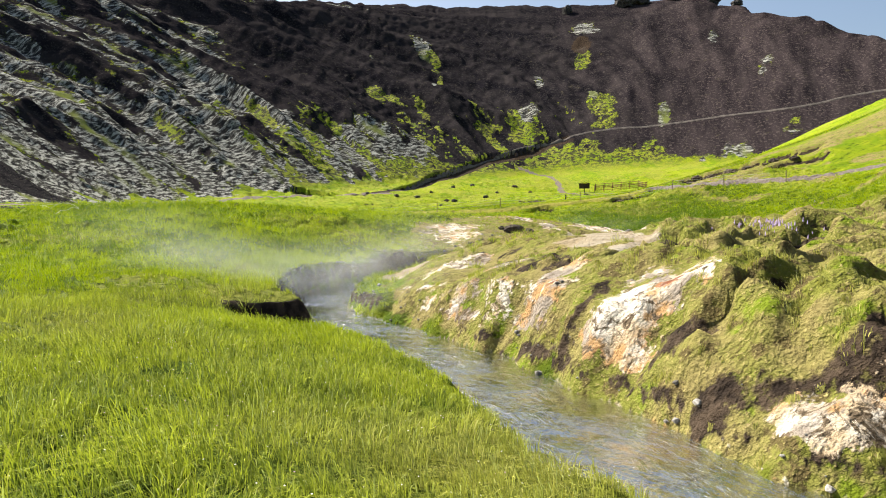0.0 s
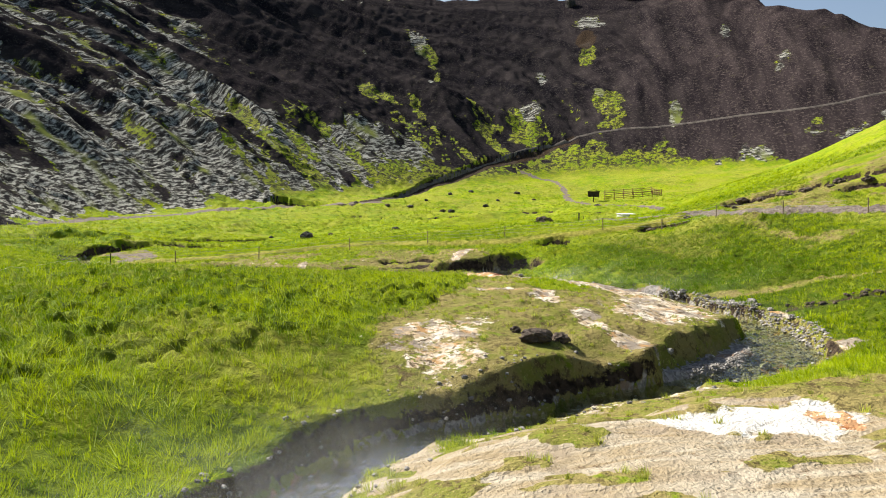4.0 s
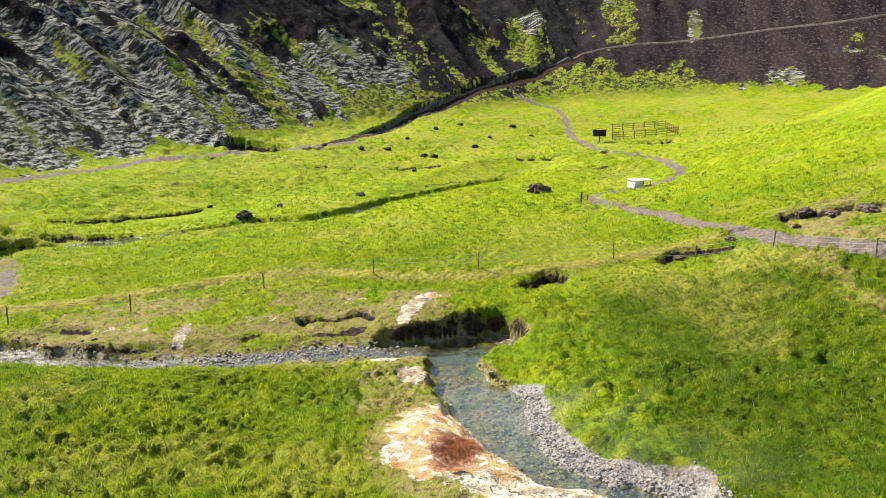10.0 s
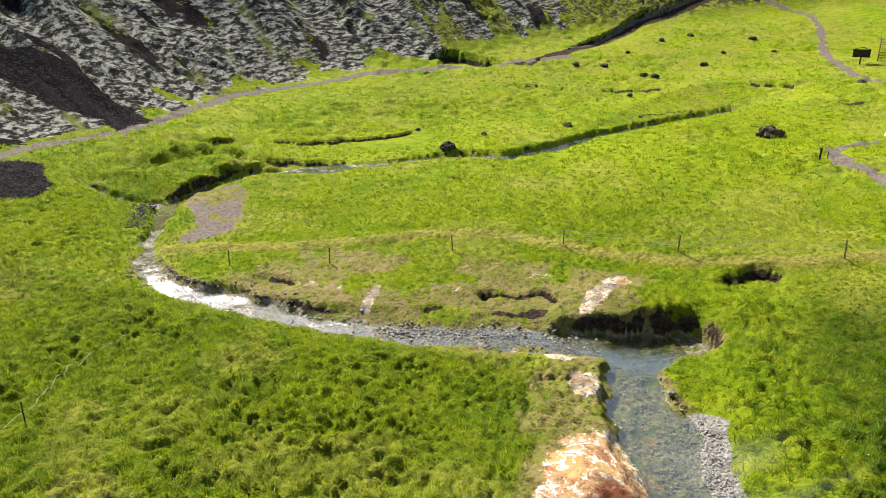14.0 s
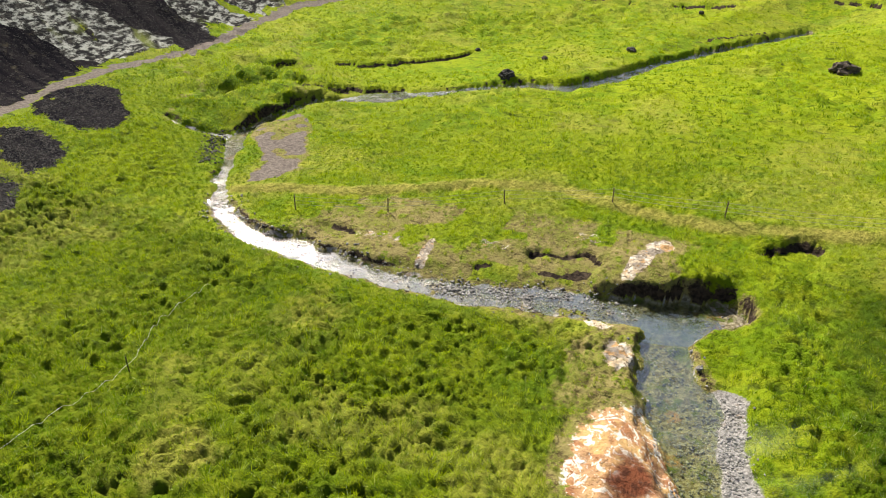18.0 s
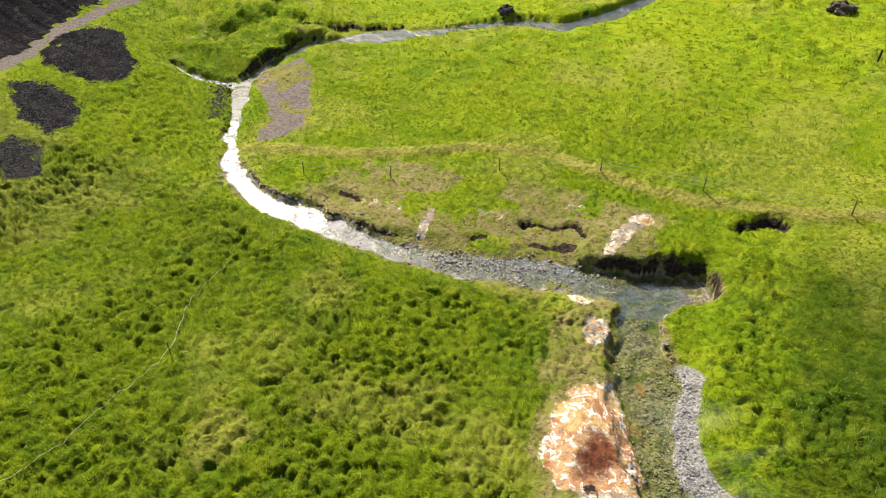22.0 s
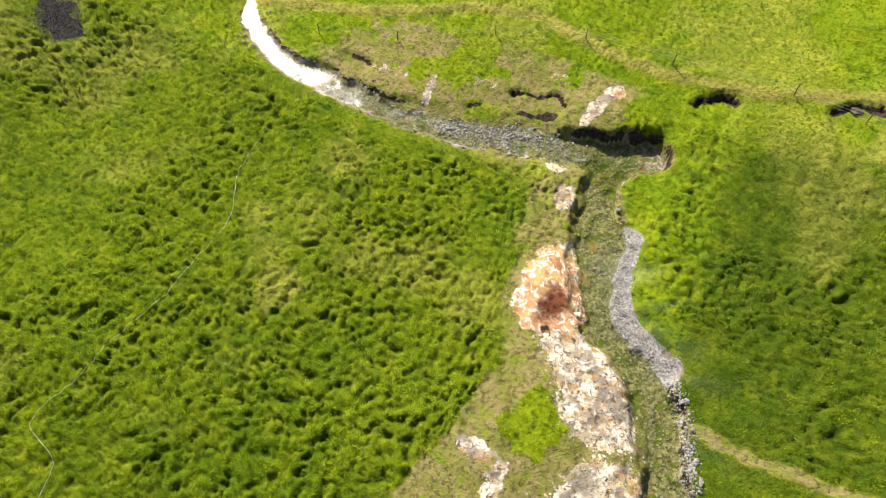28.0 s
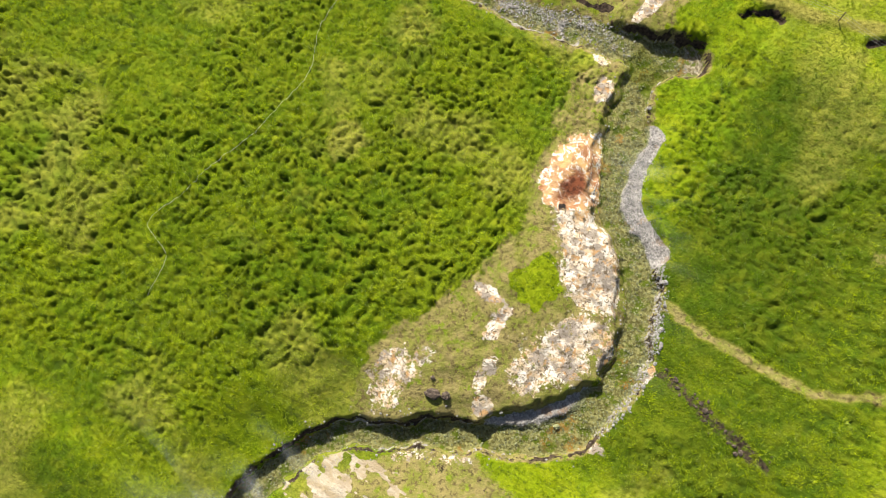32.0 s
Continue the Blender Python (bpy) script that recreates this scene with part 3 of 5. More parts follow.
    scree = t.mix(brown, black, earth)
    scree = t.mix(t.step(t.noise(1.1, 6, 0.78), 0.53, 0.60), scree, t.mix(brown, (0.040, 0.036, 0.034), (0.085, 0.069, 0.063)))
    scree = t.mix(t.step(t.noise(0.45, 6, 0.7), 0.60, 0.70), scree, (0.060, 0.052, 0.036))
    color = t.mix(t.step(t.math("ADD", c2[0], t.math("MULTIPLY", t.math("MULTIPLY", c2[0], t.math("SUBTRACT", 1.0, c2[0])), t.math("ADD", t.math("MULTIPLY", rag, 2.0), t.math("MULTIPLY", t.math("SUBTRACT", t.noise(0.55, 6, 0.70), 0.5), 7.0)))), 0.38, 0.58), color, scree)
    # bare soil in the cut banks, and the shade of overhangs painted with it
    soil_shade = t.mix(t.step(small, 0.35, 0.65), (0.018, 0.013, 0.010), (0.060, 0.043, 0.030))
    color = t.mix(edge(c3[0], 0.42, 0.62, 1.1, 0.6), color, soil_shade)
    # smooth sheet of cream and tan sinter, streaked along the flow
    skin = t.noise(1.0, 6, 0.62, t.stretch((0.35, 1.5, 1), (0, 0, -0.5)), 0.6)
    film = t.mix(t.step(skin, 0.35, 0.65), (0.250, 0.198, 0.124), (0.345, 0.308, 0.243))
    film = t.mix(t.step(t.noise(0.9, 5, 0.6), 0.52, 0.68), film, (0.25, 0.205, 0.15))
    film = t.mix(t.step(t.noise(3.1, 6, 0.72), 0.58, 0.66), film, (0.15, 0.11, 0.07))
    color = t.mix(edge(t.split(t.attribute("cover_e").outputs["Vector"])[0], 0.40, 0.60, 0.6, 0.5), color, film)
    # pale sinter in a patchwork of cream, grey and ochre
    pale = t.mix(t.step(t.noise(1.3, 6, 0.65), 0.40, 0.58), (0.40, 0.305, 0.195), (0.60, 0.55, 0.47))
    pale = t.mix(t.step(t.noise(0.75, 6, 0.65), 0.47, 0.57), pale, (0.235, 0.20, 0.165))
    pale = t.mix(t.step(t.noise(1.5, 6, 0.62, t.stretch((1, 1, 1), (0, 0, 2.0))), 0.53, 0.63), pale, (0.36, 0.215, 0.095))
    pale = t.mix(t.step(t.noise(2.6, 6, 0.72, warp=1.2), 0.53, 0.60), pale, (0.115, 0.085, 0.055))
    color = t.mix(edge(c1[0], 0.42, 0.56, 1.5, 0.9), color, pale)
    color = t.mix(edge(t.split(t.attribute("cover_e").outputs["Vector"])[1], 0.42, 0.58, 0.9, 0.5), color, t.mix(t.step(skin, 0.4, 0.65), (0.46, 0.44, 0.41), (0.58, 0.57, 0.54)))
    # iron-stained crust with white scales
    rust = t.mix(t.step(t.noise(0.9, 6, 0.62), 0.40, 0.62), (0.40, 0.245, 0.130), (0.31, 0.145, 0.070))
    rust = t.mix(t.step(t.noise(4.0, 5, 0.65), 0.55, 0.68), rust, (0.21, 0.075, 0.028))
    rust = t.mix(t.step(t.noise(0.6, 5, 0.6), 0.50, 0.62), rust, (0.47, 0.30, 0.13))
    rust = t.mix(t.step(t.noise(1.7, 6, 0.68, warp=1.2), 0.52, 0.57), rust, (0.66, 0.61, 0.53))
    color = t.mix(edge(c1[1], 0.42, 0.58, 0.9, 0.5), color, rust)
    color = t.mix(edge(c4[1], 0.20, 1.0, 0.8, 0.4), color, t.mix(t.step(small, 0.4, 0.65), (0.150, 0.050, 0.024), (0.070, 0.026, 0.015)))
    color = t.mix(edge(c4[2], 0.40, 0.60, 0.9, 0.5), color, (0.020, 0.017, 0.016))
    # gravel
    pebble = t.split(t.cells(9.0, want="Color"))[0]
    gravel = t.mix(pebble, (0.13, 0.122, 0.114), (0.32, 0.30, 0.285))
    gravel = t.mix(t.step(mid, 0.55, 0.68), gravel, (0.22, 0.16, 0.115))
    color = t.mix(edge(c1[2], 0.35, 0.6, 0.6), color, gravel)
    # trodden path
    color = t.mix(edge(c2[2], 0.4, 0.62, 0.6), color, t.mix(t.step(small, 0.3, 0.7), (0.185, 0.155, 0.135), (0.110, 0.090, 0.078)))
    # stream bed under the water: weed, silt and stones
    bed = t.mix(t.split(t.cells(6.0, want="Color"))[0], (0.105, 0.085, 0.045), (0.30, 0.265, 0.190))
    bed = t.mix(t.step(t.noise(0.55, 5, 0.6, t.stretch((1, 1, 1), (0, 0, 1.2))), 0.57, 0.67), bed, (0.26, 0.140, 0.055))
    bed = t.mix(t.step(t.noise(0.9, 5, 0.65), 0.50, 0.60), bed, (0.100, 0.120, 0.022))
    color = t.mix(t.step(c3[2], 0.35, 0.65), color, bed)
    height = t.math("ADD", t.math("MULTIPLY", small, 0.8), t.math("ADD", t.math("MULTIPLY", fine, 0.35), t.math("MULTIPLY", crumb, 0.6)))
    normal = t.bump(height, 0.18, 1.0)
    damp = t.math("MAXIMUM", c3[2], t.math("MULTIPLY", c1[0], t.step(t.split(t.where)[1], 24.0, 18.0)))
    t.surface(color, t.step(damp, 0.3, 0.9, 0.9, 0.42), normal, 0.0, t.step(t.math("MAXIMUM", c2[0], c2[1]), 0.2, 0.6, 0.05, 0.0))
    return t.mat


def grass_material():
    t = Tree("grass_blades")
    near = t.attribute("tint").outputs["Vector"]
    parts = t.split(near)
    color = t.mix(t.step(parts[0], 0.0, 1.0), (0.055, 0.135, 0.002), (0.390, 0.475, 0.004))
    color = t.mix(t.step(parts[1], 0.0, 1.0), color, (0.44, 0.40, 0.13))
    color = t.mix(t.step(t.island(), 0.0, 1.0, 0.0, 0.25), color, (0.070, 0.140, 0.003))
    # sheen of sunlit blades, painted as a pale colour on some of them
    color = t.mix(t.math("MULTIPLY", parts[2], 0.75), color, (0.50, 0.56, 0.24))
    face = t.surface(color, 0.8, None, 0.0, 0.02)
    thin = t.nodes.new("ShaderNodeBsdfTranslucent")
    t.put(thin.inputs[0], t.mix(0.3, color, (0.36, 0.46, 0.004)))
    both = t.nodes.new("ShaderNodeMixShader")
    both.inputs[0].default_value = 0.32
    t.links.new(face.outputs[0], both.inputs[1])
    t.links.new(thin.outputs[0], both.inputs[2])
    t.links.new(both.outputs[0], t.out.inputs[0])
    return t.mat


def water_material():
    t = Tree("stream_water")
    flow = t.attribute("flow").outputs["Vector"]
    ripple = t.noise(1.0, 4, 0.6, t.stretch((2.2, 4.5, 1), vector=flow), 0.8)
    chop = t.noise(9, 3, 0.6)
    normal = t.bump(t.math("MULTIPLY", t.math("ADD", ripple, t.math("MULTIPLY", chop, 0.5)), t.math("MULTIPLY", t.split(flow)[2], t.step(t.noise(0.35, 3), 0.38, 0.62, 0.25, 1.3))), 0.10, 0.9)
    clear = t.nodes.new("ShaderNodeBsdfTransparent")
    clear.inputs[0].default_value = (0.80, 0.84, 0.62, 1)
    shine = t.nodes.new("ShaderNodeBsdfGlossy")
    shine.inputs["Roughness"].default_value = 0.06
    t.put(shine.inputs["Normal"], normal)
    rim = t.nodes.new("ShaderNodeFresnel")
    rim.inputs["IOR"].default_value = 1.33
    t.put(rim.inputs["Normal"], normal)
    both = t.nodes.new("ShaderNodeMixShader")
    t.put(both.inputs[0], t.math("MINIMUM", t.math("MULTIPLY", rim.outputs[0], t.step(t.split(flow)[2], 0.3, 0.8, 0.30, 0.75)), 1.0))
    t.links.new(clear.outputs[0], both.inputs[1])
    t.links.new(shine.outputs[0], both.inputs[2])
    t.links.new(both.outputs[0], t.out.inputs[0])
    return t.mat


GROUND, GRASS, WATER = ground_material(), grass_material(), water_material()

# ---- the ground, one sheet to the horizon ----
TRAIL_WEST = [(-62, 60), (-56.0, 77), (-57.2, 86), (-56.8, 92), (-54.4, 99), (-53.8, 105), (-55.6, 115), (-56.3, 126.6), (-51.2, 136.7), (-44.5, 147.2), (-34.4, 152.6), (-22.2, 160.4), (-13.4, 169.4)]
PATH_EAST = [(60, 40), (38, 66), (27, 80), (24.3, 86.6), (23.7, 94.7), (22, 101.4), (20.7, 106.1), (21, 113), (27.4, 119.9), (33.1, 124.1), (36, 126.2), (37.3, 138.4), (35.7, 148.3),
             (31.6, 158.1), (31.4, 182.2), (33, 200.4), (32.7, 213), (24, 219)]
FOOTPATH = [(15.7, 53.6), (18.9, 53), (23.4, 52.8), (27.5, 52.9), (33, 55.7), (40, 62)]
# bearing and height up the mountain wall, with their reach: green, then grey moss
GREEN_PATCHES = [(36, 41, 3.2, 16), (29, 78, 2.6, 9), (4, 31, 4.5, 5), (15, 25, 6, 4), (-9, 30, 2.2, 13), (-13, 46, 2.0, 13), (-8, 83, 1.5, 16), (-20, 56, 2.3, 7), (-25, 59, 2.5, 9), (-59, 38, 1.8, 7),
                 (-68, 46, 1.5, 6), (1, 46, 1.2, 9), (-21, 10, 9, 8), (80, 20, 1.8, 4), (-45, 22, 2, 9), (-85, 30, 2, 8)]
MOSS_PATCHES = [(95, 22, 3, 6), (104, 40, 2, 8), (72, 60, 1.6, 8), (60, 88, 1.5, 7), (50, 30, 1.5, 6), (18, 64, 2.0, 9), (16, 38, 4, 9), (32, 47, 1.6, 6), (68, 5, 4.3, 7), (61, 2, 2.6, 5), (80, 15, 2.4, 4), (88, 13, 4, 5), (30, 112, 2.8, 7), (-35, 24, 8, 14), (-11, 100, 2.2, 18)]


def spacing(parts):
    """Grid lines from (from, to, step) runs, and growing ones to the far edge."""
    lines = [np.arange(a, b, s) for a, b, s in parts]
    return np.concatenate(lines)


def growing(start, end, first, rate):
    out, v, s = [], start, first
    while abs(v) < abs(end):
        s *= rate
        v += s if end > 0 else -s
        out.append(v)
    return np.array(out)


def patches(items, run, d, skew):
    best = np.full(run.shape, -1.0)
    for r, up, wide, tall in items:
        u, v = (run - r + skew * (d - up)) / wide, (d - up) / tall
        best = np.maximum(best, 1 - np.sqrt(u * u + v * v))
    return best


def covers(x, y, z, cover):
    """Shares of the ground's covers from the plan."""
    d, run = wall_place(x, y)
    n1, n2, n3 = fbm(x / 3.0, y / 3.0, 3, 101), fbm(x / 0.9, y / 0.9, 2, 102), fbm(x / 12, y / 12, 3, 103)
    shelf, out, level, bar, crust = cover["shelf"], cover["out"], cover["level"], cover["bar"], cover["crust"]
    share = {}
    rag = 0.8 * n1 + 0.5 * n2

    def zone(outline, soft=0.5):
        return smooth(-soft, soft, inside(outline, x, y) + rag)

    share["pan"] = cover["bare"] * smooth(0.9, 0.35, 4 * cover["tuft"]) * smooth(0.42, 0.22, fbm(x / 1.9, y / 1.1, 3, 119)) * smooth(0.15, 0.45, out)
    # pale sinter, as the share of it in a patchwork with moss
    sinter = np.maximum.reduce([0.84 * zone(WHITE, 1.3), 0.70 * zone(GREY, 1.4), 0.55 * zone(BLOT, 1.4)])
    for px, py, wide, tall, much in ((3.2, 46.9, 1.6, 0.7, 0.75), (5.3, 44.9, 0.9, 1.9, 0.7), (6.4, 41.6, 0.9, 1.8, 0.65), (7.6, 39.4, 0.9, 0.9, 0.75), (13.9, 47.8, 0.8, 1.6, 0.8), (0.6, 38.6, 1.8, 1.3, 0.56), (0.9, 36.2, 1.4, 1.2, 0.58), (2.7, 67.4, 1.1, 1.6, 0.75), (1.2, 69.7, 1.0, 0.6, 0.6),
                                     (-7, 75, 1.4, 0.5, 0.45), (-1.5, 77.6, 1.2, 0.6, 0.45), (-14.8, 73.4, 2.4, 0.7, 0.4), (16.8, 48.2, 0.6, 1.6, 0.6), (15.6, 41.2, 1.2, 0.8, 0.6), (0.4, 20.0, 1.0, 0.5, 0.6), (1.6, 16.8, 0.7, 0.4, 0.75)):
        sinter = np.maximum(sinter, much * smooth(1.25, 0.6, np.hypot((x - px) / wide, (y - py) / tall) + 0.45 * rag))
    dry_bank = smooth(0.25, 0.6, out)
    share["white"] = 0.9 * zone(PAN, 0.7)
    sinter = np.maximum(sinter, 0.46 * crust * smooth(2.0, 0.8, out) * smooth(12, 15, y))
    cone = np.minimum(np.hypot((x - 3.2) / 0.9, (y - 77.6) / 0.8), np.hypot((x - 2.3 - 0.25 * (y - 75.6)) / 0.65, (y - 75.6) / 2.0))
    streak = np.hypot((x + 11.0 + 0.12 * (y - 72.6)) / 0.40, (y - 72.4) / 2.0)
    sinter = np.maximum(sinter, dry_bank * smooth(1.25, 0.7, np.minimum(cone, streak) + 0.35 * n2))
    flow = cover["flow"] + 0.08 * n2
    strand = smooth(0.46, 0.18, flow + 0.12 * n1)
    sinter = np.maximum(sinter, smooth(24, 19, y) * np.maximum(0.80 * strand, 0.46 * smooth(0.9, 0.4, flow)))
    share["sinter"] = sinter * np.where(y > 26, 0.15 + 0.85 * dry_bank, smooth(0.3, 0.6, out))
    # iron-stained crust
    red_d = np.minimum.reduce([np.hypot((x - 3.9) / 0.22, (y - 11.75) / 0.25), np.hypot((x - 2.2) / 0.16, (y - 14.1) / 0.16)])
    rust = np.maximum(0.78 * zone(RUST, 0.9), 0.8 * smooth(1.4, 0.7, np.hypot((x - 8.7) / 0.45, (y - 28.6) / 0.8) + 0.3 * n2))
    rust = np.maximum.reduce([rust, 0.42 * smooth(1.0, 0.3, flow) * smooth(0.15, 0.4, flow) * smooth(24, 19, y) * smooth(-0.3, 0.2, n1), 0.8 * smooth(1.6, 0.7, red_d + 0.6 * n2)])
    share["rust"] = rust
    share["heart"] = np.maximum(smooth(1.5, 0.3, np.hypot((x - 4.7 - 0.15 * (y - 57.6)) / 1.5, (y - 58.2) / 2.2) + 0.45 * rag), 0.8 * smooth(1.2, 0.7, red_d + 0.3 * n2))
    share["black"] = 0.6 * smooth(1.3, 0.4, np.hypot((x - 4.8) / 0.45, (y - 56.0) / 0.4) + 0.5 * n2)
    gravel = smooth(1.35, 0.8, bar + 0.4 * n1)
    gravel = np.maximum(gravel, smooth(0.35, 0.1, out) * smooth(0.05, -0.05, level - z) * smooth(0.35, 0.2, z - level) * smooth(-0.2, 0.2, n1) * smooth(2.0, 1.0, (z - level) / np.maximum(out, 0.05)))
    share["gravel"] = gravel * smooth(30, 34, y)
    # the mountain wall
    turn = bearing(x, y)
    slant = turn + np.interp(turn, [-150, -20, 40], [0.55, 0.45, 0.1]) * d
    streaks = fbm(slant / 4.5, d / 30, 4, 111) + 0.35 * fbm(slant / 1.6, d / 7, 2, 112)
    right = smooth(-22, 4, turn + 4 * n3)
    tilt = np.interp(turn, [-40, 8], [0.35, -0.03])
    green = np.maximum(patches(GREEN_PATCHES, turn, d, tilt) - 0.12 + 0.75 * streaks + 0.55 * n1 + 0.35 * n2, smooth(10, -4, d - np.interp(turn, [-110, -70, -30, 8, 24, 48, 62, 80], [-6, -4, 4, 6, 9, 10, 0, -2]) + 6 * n3 + 7 * n1) * 1.2 - 0.25)
    # moss held back high up, so black scree paints in the shade there
    moss = np.maximum(patches(MOSS_PATCHES, turn, d, tilt) - 0.1 + 0.7 * streaks + 0.6 * n1 + 0.35 * n2, -0.5 * right + (1 - right) * (0.42 + 1.5 * streaks + 0.5 * n1 - 0.5 * smooth(25, 100, d + 16 * n3) - 0.9 * smooth(28, 48, d + 10 * n3) * smooth(-70, -55, turn) + 0.45 * smooth(32, 0, d)))
    wall = smooth(-3, 2, d + 2 * n1)
    hollows = fbm(slant / 3.2, d / 24, 3, 115) + 0.3 * n2
    green = np.maximum(green, 3.8 * (hollows - 0.03) * smooth(62, 12, d) * smooth(-80, -40, turn) * smooth(46, 28, turn) - 0.35)
    green, moss = smooth(-0.3, 0.7, green), smooth(-0.45, 0.75, moss)
    screes = np.zeros(x.shape)
    for outline in SCREES:
        screes = np.maximum(screes, smooth(-0.25, 0.25, inside(outline, x, y) + 0.8 * n1 + 0.6 * n2))
    share["moss"] = wall * moss * (1 - green)
    share["scree"] = np.maximum(wall * (1 - moss) * (1 - green), screes)
    share["brown"] = smooth(10, 70, turn + 8 * n3)
    # trodden ground
    paths, soil_shade = np.zeros(x.shape), np.zeros(x.shape)
    # eroded bank along the trail: bare earth, with its shade painted in
    e, _, _ = along(TRAIL_UP, x, y + 1.6)
    soil_shade = np.maximum(soil_shade, smooth(1.7, 0.9, e + 0.5 * n1) * smooth(52, 36, x) * (y > 160))
    for line, wide in ((TRAIL_WEST, 0.95), (PATH_EAST, 0.75)):
        e, _, _ = along(line, x, y)
        paths = np.maximum(paths, smooth(wide * 1.3, wide * 0.75, e + 0.55 * n2 + 0.4 * n1))
    e, _, _ = along(FOOTPATH, x, y)
    foot = smooth(0.5, 0.2, e + 0.3 * n2)
    paths = np.maximum(paths, smooth(0.25, 0.6, smooth(-0.4, 0.5, inside(SIDE_GRAVEL, x, y) + rag) * smooth(0.45, 0.0, n1)))
    share["path"] = paths
    share["cut"] = np.clip(level + 0.02 - z, -1, 1)
    steep = smooth(0.75, 0.15, out) * smooth(-0.1, 0.05, out) * smooth(level + 0.05, level + 0.3, z)
    # dark earth on steep banks, heavier at the cave to paint its shade
    soil_shade = np.maximum(soil_shade, 0.9 * steep * smooth(-0.5, 0.1, n1 + 0.4 * n2 + 0.4 * smooth(1.5, 3, x) + 0.3 * (x < -12)))
    # dark line under each turf overhang: its shade, painted as earth
    soil_shade = np.maximum(soil_shade, smooth(0.30, 0.55, cover["drop"] + 0.15 * n2))
    # alcove: mud, with the shade under the turf lip painted in
    soil_shade = np.maximum(soil_shade, smooth(-0.3, 0.0, cover["alcove"]))
    # dark hollow high on the wall
    soil_shade = np.maximum(soil_shade, smooth(0.0, 0.2, patches([(29, 92, 2.6, 8)], turn, d, 0.0) + 0.2 * n1))
    # outline of the near bank's overhang, whose shade is painted as a dark patch
    under = inside([(3.1, 9.0), (3.5, 9.4), (4.2, 9.0), (5.2, 8.3), (6.4, 7.7), (5.2, 7.5), (4.4, 8.0), (3.5, 8.6)], x, y) + 0.3 * n1 + 0.3 * n2
    soil_shade = np.maximum.reduce([soil_shade, 0.62 * cover["pocket"] * smooth(27, 21, y), 0.5 * cover["pocket"], 0.75 * smooth(-0.1, 0.5, under)])
    e, _, _ = along([(18.0, 48.9), (22, 47.6), (26.8, 46.3)], x, y)
    soil_shade = np.maximum(soil_shade, 0.55 * smooth(0.8, 0.3, e + 0.4 * n2))
    share["soil_shade"] = soil_shade
    # short mossy turf in olive and tan round the crusts
    olive = np.maximum.reduce([0.9 * crust, smooth(-1.8, 0.2, shelf), 0.8 * smooth(1.0, 0.2, out) * smooth(30, 36, y) * (y < 75), 0.8 * smooth(-0.6, 0.4, inside(SIDE_GRAVEL, x, y) + n1)])
    bank = smooth(66, 71, y) * smooth(82, 77, y) * smooth(-26, -18, x) * smooth(9, 3, x)
    olive = np.maximum(olive, 0.85 * bank * smooth(-0.35, 0.1, n1 + 0.3 * n2))
    olive = np.maximum(olive, 0.7 * smooth(24, 29, x) * smooth(60, 66, y) * smooth(92, 82, y) * smooth(-0.35, 0.2, n1))
    olive = np.maximum(olive, 0.6 * zone([(0.2, 61), (-0.6, 65), (0.2, 69.6), (3.0, 70.6), (4.6, 66), (4.6, 62.5), (2.2, 61.6)], 0.9))
    olive *= 1 - zone([(4.4, 49), (5.2, 52.6), (6.6, 53), (8.6, 49.2), (7.4, 47.2), (5.4, 47.4)], 0.4)
    for line in TRICKLES:
        e, _, _ = along(line, x, y)
        olive = np.maximum(olive, 0.45 * smooth(0.8, 0.3, e + 0.8 * n2))
    share["olive"] = np.maximum(olive, 0.7 * foot)
    dry = 0.6 * smooth(15, 20, x) * smooth(74, 77, y) * smooth(86, 80, y) * smooth(-0.3, 0.2, n1)
    dry = np.maximum(dry, 0.55 * smooth(2.0, 1.2, np.hypot(x + 12.8, y - 51.5) + n2))
    dry = np.maximum(dry, smooth(110, 175, y) * 0.45 * smooth(-0.3, 0.3, n1))
    dry = np.maximum(dry, 0.35 * smooth(0.1, 0.5, fbm(x / 7, y / 7, 3, 205)))
    old, _, _ = along(OLD_TRACK, x, y)
    share["old"] = np.maximum(smooth(0.7, 0.25, old + 0.25 * n2), foot)
    dry = np.maximum(dry, 0.95 * share["old"])
    share["crust"] = crust
    share["dry"] = np.clip(dry, 0, 1)
    share["wet"] = smooth(0.06, -0.02, z - level) * smooth(0.3, 0.0, out)
    return share, d, slant


def add_attribute(mesh, name, columns):
    data = np.stack(columns, 1).astype(np.float32)
    mesh.attributes.new(name, "FLOAT_VECTOR", "POINT").data.foreach_set("vector", data.ravel())


def add_share(mesh, name, values):
    mesh.attributes.new(name, "FLOAT", "POINT").data.foreach_set("value", np.asarray(values, np.float32))


def sheet(name, x, y, z):
    """A mesh of a grid of points."""
    ny, nx = x.shape
    mesh = bpy.data.meshes.new(name)
    index = np.arange(nx * ny, dtype=np.int32).reshape(ny, nx)
    quads = np.stack([index[:-1, :-1], index[:-1, 1:], index[1:, 1:], index[1:, :-1]], -1).reshape(-1, 4)
    fill_mesh(mesh, np.stack([x, y, z], -1).reshape(-1, 3), quads)
    return mesh


